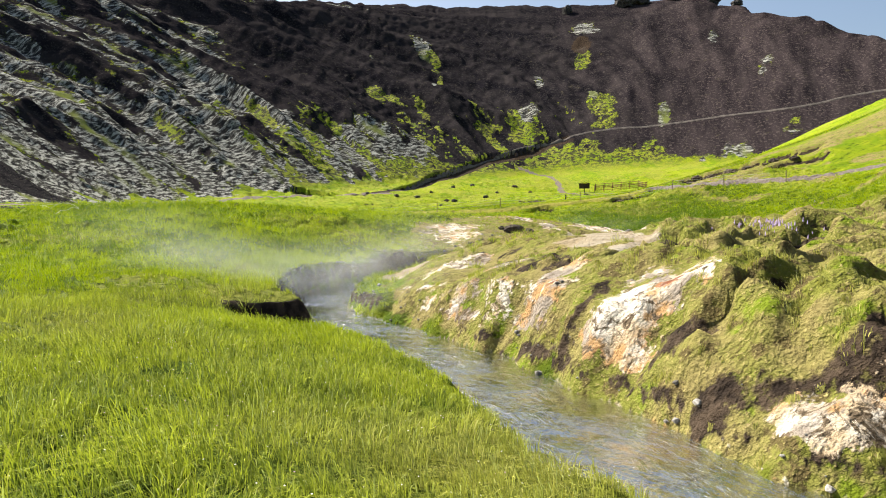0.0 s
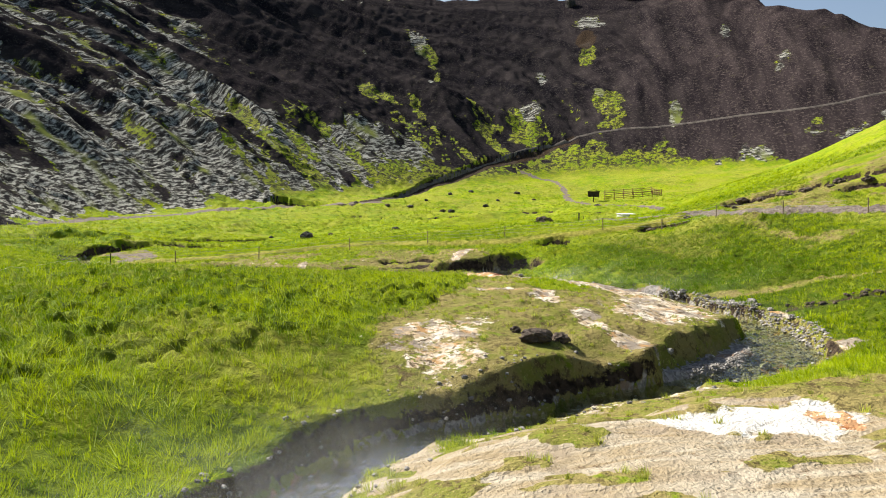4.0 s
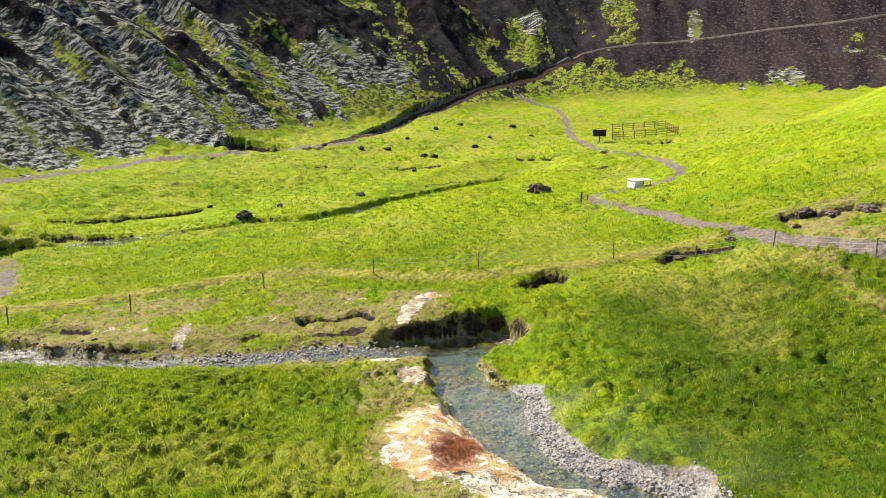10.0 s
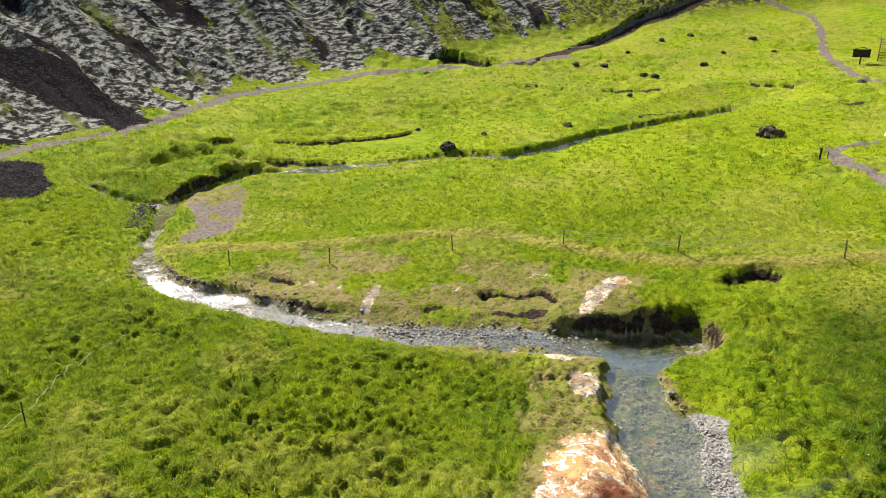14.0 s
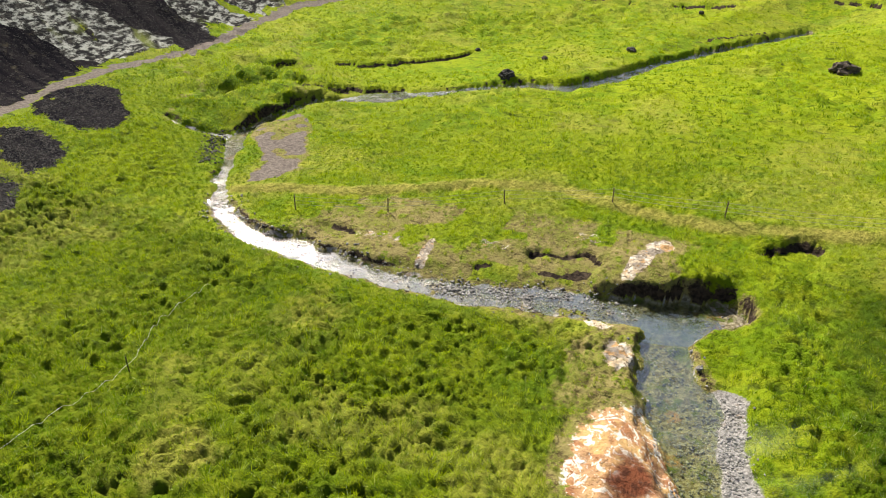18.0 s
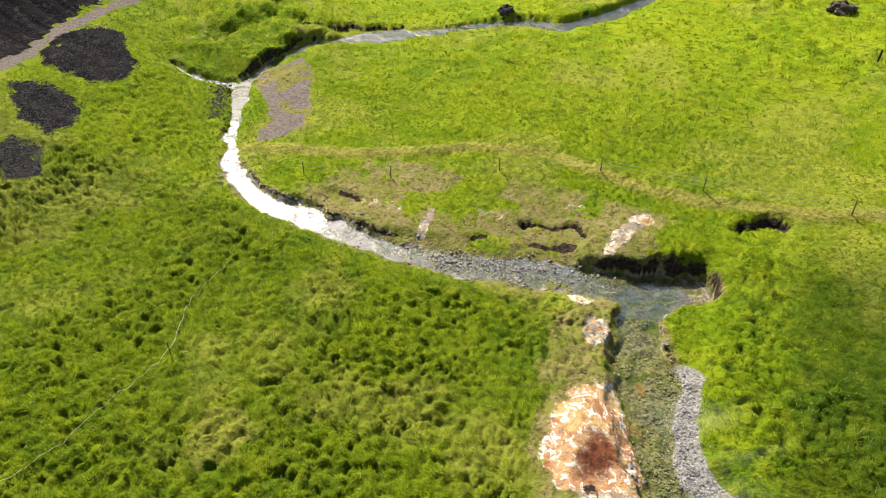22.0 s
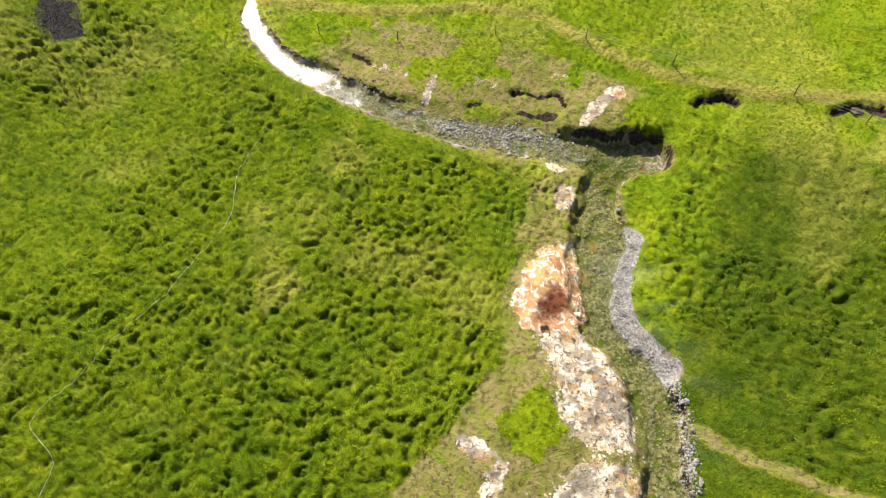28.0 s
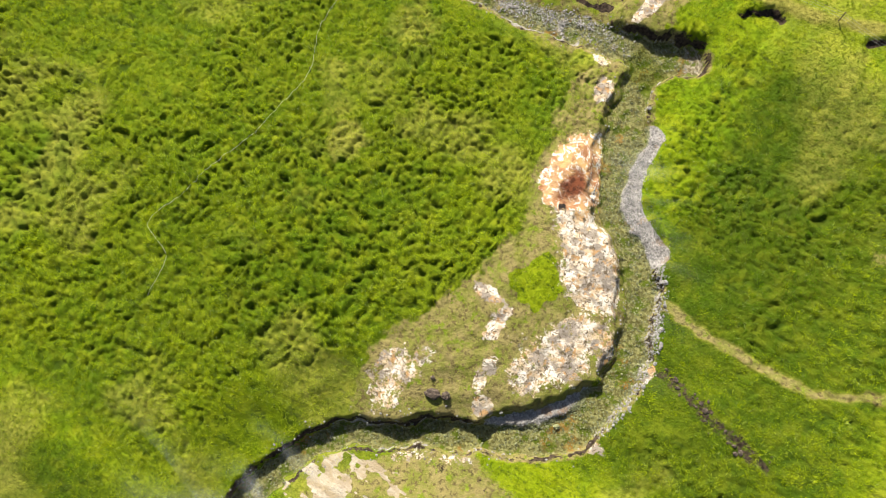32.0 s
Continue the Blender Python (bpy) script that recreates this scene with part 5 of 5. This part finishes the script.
# ---- gravel and stones too many to count ----
def stones(name, label, xs, ys, low, high, material, seed, lift=0.25):
    rng = np.random.default_rng(seed)
    z = ground_z(xs, ys)
    phi = (1 + 5**0.5) / 2
    corner = np.array([(-1, phi, 0), (1, phi, 0), (-1, -phi, 0), (1, -phi, 0), (0, -1, phi), (0, 1, phi), (0, -1, -phi), (0, 1, -phi), (phi, 0, -1), (phi, 0, 1), (-phi, 0, -1), (-phi, 0, 1)]) / 1.9
    tri = np.array([(0, 11, 5), (0, 5, 1), (0, 1, 7), (0, 7, 10), (0, 10, 11), (1, 5, 9), (5, 11, 4), (11, 10, 2), (10, 7, 6), (7, 1, 8), (3, 9, 4), (3, 4, 2), (3, 2, 6), (3, 6, 8), (3, 8, 9), (4, 9, 5),
                    (2, 4, 11), (6, 2, 10), (8, 6, 7), (9, 8, 1)])
    n = len(xs)
    size = low + (high - low) * rng.random(n) ** 2.5
    turn = rng.random(n) * 6.28
    shape = corner[None] * (0.75 + 0.5 * rng.random((n, 12, 1))) * (size[:, None, None] / 2) * np.stack([0.8 + 0.5 * rng.random(n), np.ones(n), 0.5 + 0.3 * rng.random(n)], 1)[:, None]
    c, s = np.cos(turn)[:, None], np.sin(turn)[:, None]
    points = np.stack([xs[:, None] + shape[..., 0] * c - shape[..., 1] * s, ys[:, None] + shape[..., 0] * s + shape[..., 1] * c, (z + lift * size * 0.6)[:, None] + shape[..., 2]], -1)
    faces = (np.arange(n) * 12)[:, None, None] + tri[None]
    mesh = bpy.data.meshes.new(name)
    fill_mesh(mesh, points.reshape(-1, 3), faces.reshape(-1, 3), True)
    mesh.materials.append(material)
    return tagged(new(name, mesh), label, "gravel", kind="stuff")


def loose_material(name, dark, light):
    t = Tree(name)
    color = t.mix(t.island(), dark, light)
    color = t.mix(t.step(t.noise(14, 3), 0.4, 0.7), color, dark)
    t.surface(color, 0.85, t.bump(t.noise(30, 3), 0.02, 0.6), 0.0, 0.3)
    return t.mat


def beside(line, count, reach, seed, first=0, last=99):
    rng = np.random.default_rng(seed)
    pts, s = resample(line, 0.2)
    pts = pts[(s > first) & (s < last)]
    k = rng.integers(0, len(pts) - 1, count)
    off = rng.normal(size=(count, 2)) * reach
    return pts[k, 0] + off[:, 0], pts[k, 1] + off[:, 1]


GRAVEL, SCREE_STONE = loose_material("loose_gravel", (0.11, 0.102, 0.094), (0.35, 0.333, 0.31)), loose_material("loose_scree", (0.012, 0.011, 0.012), (0.075, 0.062, 0.056))
qx, qy = beside([(*p, 0, 0) for p in BAR], 2400, 0.55, 5)
stones("gravel", "grey gravel bar along the stream", qx, qy, 0.04, 0.17, GRAVEL, 6)
qx, qy = beside(LOW_STREAM, 3600, 0.75, 7, 2, 62)
stones("gravel", "stones scattered over the stream bed", qx, qy, 0.04, 0.20, GRAVEL, 8)
qx, qy = beside(LOW_STREAM, 900, 0.6, 17, 60, 92)
stones("gravel", "small stones in the near stream bed", qx, qy, 0.03, 0.16, GRAVEL, 18)
qx, qy = beside(MAIN_STREAM, 3400, 0.65, 9, 24, 64)
stones("gravel", "stones in the riffle of the stream", qx, qy, 0.05, 0.22, GRAVEL, 10)
qx, qy = beside([(-9, 70.2, 0, 0), (-5, 71.0, 0, 0), (-1.5, 72.1, 0, 0), (1.0, 72.4, 0, 0)], 1300, 0.45, 29)
stones("gravel", "grey stones breaking the riffle above the pool", qx, qy, 0.05, 0.20, GRAVEL, 30, 0.6)
qx, qy = beside([(13.6, 56.2, 0, 0), (15.3, 53.4, 0, 0), (16.2, 50.4, 0, 0), (16.7, 47.5, 0, 0), (16.6, 45, 0, 0), (15.8, 42, 0, 0)], 1500, 0.25, 31)
stones("gravel", "pale shingle along the bank of the stream", qx, qy, 0.05, 0.22, GRAVEL, 32)
qx, qy = beside([(9.4, 39.0, 0, 0), (11.6, 40.4, 0, 0), (13.6, 42.8, 0, 0), (14.2, 44.4, 0, 0)], 1300, 0.32, 33)
stones("gravel", "grey shingle beach inside the bend", qx, qy, 0.04, 0.16, GRAVEL, 34)
qx, qy = beside([(-34.6, 79.6, 0, 0), (-36.8, 83.3, 0, 0), (-38.6, 86.5, 0, 0)], 350, 0.5, 11)
stones("gravel", "dark gravel beside the bend of the stream", qx, qy, 0.08, 0.3, SCREE_STONE, 12)
for n, outline in enumerate(SCREES):
    rng = np.random.default_rng(60 + n)
    us, vs = [p[0] for p in outline], [p[1] for p in outline]
    qx, qy = rng.uniform(min(us) - 0.5, max(us) + 0.5, 4200), rng.uniform(min(vs) - 0.5, max(vs) + 0.5, 4200)
    inn = inside(outline, qx, qy) > -0.4 * rng.random(4200)
    stones("scree", "patch of loose black scree in the grass", qx[inn], qy[inn], 0.05, 0.20, SCREE_STONE, 70 + n)


# ---- fence across the meadow ----
FENCE = [(-22.5, 74.9), (-15.7, 76.6), (-8, 80), (-0.7, 82), (6.7, 81.4), (16.1, 81.2), (21.5, 80.4), (26, 78.9), (30.1, 74.6), (34, 69)]
fence = thing("fence", FENCE[4][0], FENCE[4][1], ground_at(*FENCE[4]), 0, "old wire fence with thin grey posts crossing the meadow", "fence")
heads = []
for n, (px, py) in enumerate(FENCE):
    gz0 = ground_at(px, py)
    heads.append((px - FENCE[4][0], py - FENCE[4][1], gz0 - ground_at(*FENCE[4])))
    lean = (0.05 * math.sin(n * 2.1), 0.05 * math.cos(n * 1.3))
    hx, hy, hz = heads[-1]
    part("post", tube([(hx, hy, hz - 0.15), (hx + lean[0] * 0.5, hy + lean[1] * 0.5, hz + 0.6), (hx + lean[0], hy + lean[1], hz + 1.15)], 0.045, 7), OLD_WOOD, fence)
for level in (0.45, 0.75, 1.05):
    line = []
    for a, b in zip(heads, heads[1:]):
        for u in (0, 0.25, 0.5, 0.75):
            line.append((a[0] + (b[0] - a[0]) * u, a[1] + (b[1] - a[1]) * u, a[2] + (b[2] - a[2]) * u + level - 0.12 * math.sin(math.pi * u)))
    part("wire", tube(line, 0.009, 4), WIRE, fence, "thin sagging grey wire")

# ---- marker posts beside the path ----
for px, py, tall, radius, words in ((18.9, 107.2, 1.25, 0.09, "thick dark wooden post beside the gravel path"), (19.6, 107.6, 0.95, 0.035, "thin wooden stake beside the gravel path"), (-18.5, 54.8, 0.9, 0.03, "thin dark stake by the hose in the meadow")):
    post = new("marker_post", mesh_of("marker_post", tube([(0, 0, -0.2), (0.01, 0, tall * 0.5), (0.02, 0.01, tall - 0.02), (0.02, 0.01, tall)], radius, 8), DARK_WOOD))
    post.matrix_world = pose(px, py, ground_at(px, py))
    tagged(post, words, "post", "marker posts")

# ---- information board ----
sx0, sy0 = 34.4, 169.5
board = thing("information_board", sx0, sy0, ground_at(sx0, sy0), -12, "dark wooden information board with a pitched top on a post", "sign")
part("post", box(bmesh.new(), (0.22, 0.22, 1.5), (0, 0, 0.6), bevel=0.02), DARK_WOOD, board)
part("panel", box(bmesh.new(), (2.5, 0.16, 1.25), (0, 0, 1.75), bevel=0.03), DARK_WOOD, board)
for turn in (-1, 1):
    part("roof_board", box(bmesh.new(), (1.5, 0.7, 0.08), (turn * 0.68, 0, 2.52), Matrix.Rotation(radians(turn * 17), 4, "Y"), 0.015), DARK_WOOD, board)

# ---- sheep pen of wooden rails ----
pen = thing("sheep_pen", 44.5, 179, ground_at(44.5, 179), 0, "empty sheep pen of rust-brown wooden rails on the slope", "pen")
CORNERS = [(37.6, 172.5), (50.8, 173.5), (52.2, 186.0), (41.0, 187.0)]
for (ax, ay), (bx, by) in zip(CORNERS, CORNERS[1:] + CORNERS[:1]):
    count = max(2, round(math.dist((ax, ay), (bx, by)) / 2.1))
    spots = [(ax + (bx - ax) * k / count, ay + (by - ay) * k / count) for k in range(count + 1)]
    spots = [(px - 44.5, py - 179, ground_at(px, py) - ground_at(44.5, 179)) for px, py in spots]
    for hx, hy, hz in spots[:-1]:
        part("post", box(bmesh.new(), (0.14, 0.14, 1.75), (hx, hy, hz + 0.7), bevel=0.015), RED_WOOD, pen)
    for level in (0.5, 0.9, 1.35):
        part("rail", tube([(hx, hy + 0.08, hz + level) for hx, hy, hz in spots], 0.055, 5), RED_WOOD, pen)
part("cross_rail", tube([(-1.0, -6.2, 0.9 + ground_at(43.5, 172.8) - ground_at(44.5, 179)), (0.6, 7.6, 0.9 + ground_at(45.1, 186.6) - ground_at(44.5, 179))], 0.055, 5), RED_WOOD, pen)

# ---- white changing shelter ----
hx0, hy0 = 29.2, 122.2
shelter = thing("changing_shelter", hx0, hy0, ground_at(hx0, hy0), 24, "low white-painted wooden changing shelter with an open dark side", "shelter")
shelter.matrix_world = shelter.matrix_world @ Matrix.Scale(0.7, 4)
part("back_wall", box(bmesh.new(), (3.6, 0.09, 1.35), (0, 1.0, 0.6), bevel=0.01), WHITE_PAINT, shelter)
part("side_wall", box(bmesh.new(), (0.09, 2.0, 1.35), (-1.8, 0, 0.6), Matrix.Rotation(radians(14), 4, "Y"), 0.01), WHITE_PAINT, shelter)
part("front_panel", box(bmesh.new(), (1.7, 0.09, 1.35), (-0.95, -1.0, 0.62), Matrix.Rotation(radians(-10), 4, "X"), 0.01), WHITE_PAINT, shelter)
part("roof", box(bmesh.new(), (3.9, 2.3, 0.1), (0, 0, 1.32), Matrix.Rotation(radians(4), 4, "X"), 0.015), WHITE_PAINT, shelter)
part("bench", box(bmesh.new(), (3.2, 0.4, 0.07), (0, 0.7, 0.45), bevel=0.01), OLD_WOOD, shelter)
for px in (0.1, 1.7):
    part("post", box(bmesh.new(), (0.1, 0.1, 1.35), (px, -0.95, 0.62), bevel=0.01), DARK_WOOD, shelter)

# ---- hose lying through the meadow ----
HOSE_LINE = [(-20.9, 63.5), (-20.4, 58.7), (-18.5, 54.5), (-18.7, 50.9), (-19, 48), (-19.6, 45.8), (-20.5, 42.7), (-20.9, 40.4), (-21.7, 37.4), (-19, 36.1), (-18.4, 32.8)]
hp, _ = resample([(*p, 0, 0) for p in HOSE_LINE], 0.35)
hose = new("hose", mesh_of("hose", tube([(p[0], p[1], ground_at(p[0], p[1]) + 0.34 + 0.03 * math.sin(n)) for n, p in enumerate(hp)], 0.007, 6), HOSE, True))
tagged(hose, "thin pale hose lying across the meadow grass", "hose")

# ---- flowers in the near grass ----
rng = np.random.default_rng(77)
fx, fy = rng.uniform(-7, 3.0, 420), rng.uniform(2.8, 12, 420)
fz, fc = land(fx, fy)
keep = fc["out"] > 0.5
fx, fy, fz = fx[keep], fy[keep], fz[keep] + 0.24 + 0.08 * rng.random(keep.sum())
star = np.array([(1, 0, 0.2), (0, 1, 0.2), (-1, 0, 0.2), (0, -1, 0.2), (0, 0, -0.5), (0, 0, 0.5)]) * 0.007
tri = np.array([(0, 1, 5), (1, 2, 5), (2, 3, 5), (3, 0, 5), (1, 0, 4), (2, 1, 4), (3, 2, 4), (0, 3, 4)])
grown = 0.7 + 0.8 * rng.random(len(fx))
flower_mesh = bpy.data.meshes.new("flowers")
fill_mesh(flower_mesh, (np.stack([fx, fy, fz], 1)[:, None] + star[None] * grown[:, None, None]).reshape(-1, 3), ((np.arange(len(fx)) * 6)[:, None, None] + tri[None]).reshape(-1, 3), True)
petal = Tree("petals")
petal.surface(petal.mix(petal.step(petal.island(), 0.55, 0.8), (0.72, 0.70, 0.66), (0.62, 0.40, 0.55)), 0.6)
flower_mesh.materials.append(petal.mat)
tagged(new("flowers", flower_mesh), "tiny white and pink flowers among the grass", "flowers", kind="stuff")


# ---- purple flowers on the bank ----
rng = np.random.default_rng(78)
fx, fy = rng.normal(7.5, 0.55, 90), rng.normal(16.1, 0.22, 90)
fz = ground_z(fx, fy)
spike = np.array([(1, 0, 0), (-0.5, 0.87, 0), (-0.5, -0.87, 0), (0, 0, 5), (0, 0, -2)]) * 0.016
side = np.array([(0, 1, 3), (1, 2, 3), (2, 0, 3), (1, 0, 4), (2, 1, 4), (0, 2, 4)])
spot = np.stack([fx, fy, fz + 0.10 + 0.12 * rng.random(90)], 1)
lupin_mesh = bpy.data.meshes.new("flowers")
fill_mesh(lupin_mesh, (spot[:, None] + spike[None] * (0.6 + 0.7 * rng.random(90))[:, None, None]).reshape(-1, 3), ((np.arange(90) * 5)[:, None, None] + side[None]).reshape(-1, 3), True)
lupin = Tree("purple_petals")
lupin.surface(lupin.mix(lupin.island(), (0.30, 0.22, 0.42), (0.42, 0.34, 0.50)), 0.7)
lupin_mesh.materials.append(lupin.mat)
tagged(new("flowers", lupin_mesh), "patch of pale purple flowers on the mossy bank", "flowers", kind="stuff")


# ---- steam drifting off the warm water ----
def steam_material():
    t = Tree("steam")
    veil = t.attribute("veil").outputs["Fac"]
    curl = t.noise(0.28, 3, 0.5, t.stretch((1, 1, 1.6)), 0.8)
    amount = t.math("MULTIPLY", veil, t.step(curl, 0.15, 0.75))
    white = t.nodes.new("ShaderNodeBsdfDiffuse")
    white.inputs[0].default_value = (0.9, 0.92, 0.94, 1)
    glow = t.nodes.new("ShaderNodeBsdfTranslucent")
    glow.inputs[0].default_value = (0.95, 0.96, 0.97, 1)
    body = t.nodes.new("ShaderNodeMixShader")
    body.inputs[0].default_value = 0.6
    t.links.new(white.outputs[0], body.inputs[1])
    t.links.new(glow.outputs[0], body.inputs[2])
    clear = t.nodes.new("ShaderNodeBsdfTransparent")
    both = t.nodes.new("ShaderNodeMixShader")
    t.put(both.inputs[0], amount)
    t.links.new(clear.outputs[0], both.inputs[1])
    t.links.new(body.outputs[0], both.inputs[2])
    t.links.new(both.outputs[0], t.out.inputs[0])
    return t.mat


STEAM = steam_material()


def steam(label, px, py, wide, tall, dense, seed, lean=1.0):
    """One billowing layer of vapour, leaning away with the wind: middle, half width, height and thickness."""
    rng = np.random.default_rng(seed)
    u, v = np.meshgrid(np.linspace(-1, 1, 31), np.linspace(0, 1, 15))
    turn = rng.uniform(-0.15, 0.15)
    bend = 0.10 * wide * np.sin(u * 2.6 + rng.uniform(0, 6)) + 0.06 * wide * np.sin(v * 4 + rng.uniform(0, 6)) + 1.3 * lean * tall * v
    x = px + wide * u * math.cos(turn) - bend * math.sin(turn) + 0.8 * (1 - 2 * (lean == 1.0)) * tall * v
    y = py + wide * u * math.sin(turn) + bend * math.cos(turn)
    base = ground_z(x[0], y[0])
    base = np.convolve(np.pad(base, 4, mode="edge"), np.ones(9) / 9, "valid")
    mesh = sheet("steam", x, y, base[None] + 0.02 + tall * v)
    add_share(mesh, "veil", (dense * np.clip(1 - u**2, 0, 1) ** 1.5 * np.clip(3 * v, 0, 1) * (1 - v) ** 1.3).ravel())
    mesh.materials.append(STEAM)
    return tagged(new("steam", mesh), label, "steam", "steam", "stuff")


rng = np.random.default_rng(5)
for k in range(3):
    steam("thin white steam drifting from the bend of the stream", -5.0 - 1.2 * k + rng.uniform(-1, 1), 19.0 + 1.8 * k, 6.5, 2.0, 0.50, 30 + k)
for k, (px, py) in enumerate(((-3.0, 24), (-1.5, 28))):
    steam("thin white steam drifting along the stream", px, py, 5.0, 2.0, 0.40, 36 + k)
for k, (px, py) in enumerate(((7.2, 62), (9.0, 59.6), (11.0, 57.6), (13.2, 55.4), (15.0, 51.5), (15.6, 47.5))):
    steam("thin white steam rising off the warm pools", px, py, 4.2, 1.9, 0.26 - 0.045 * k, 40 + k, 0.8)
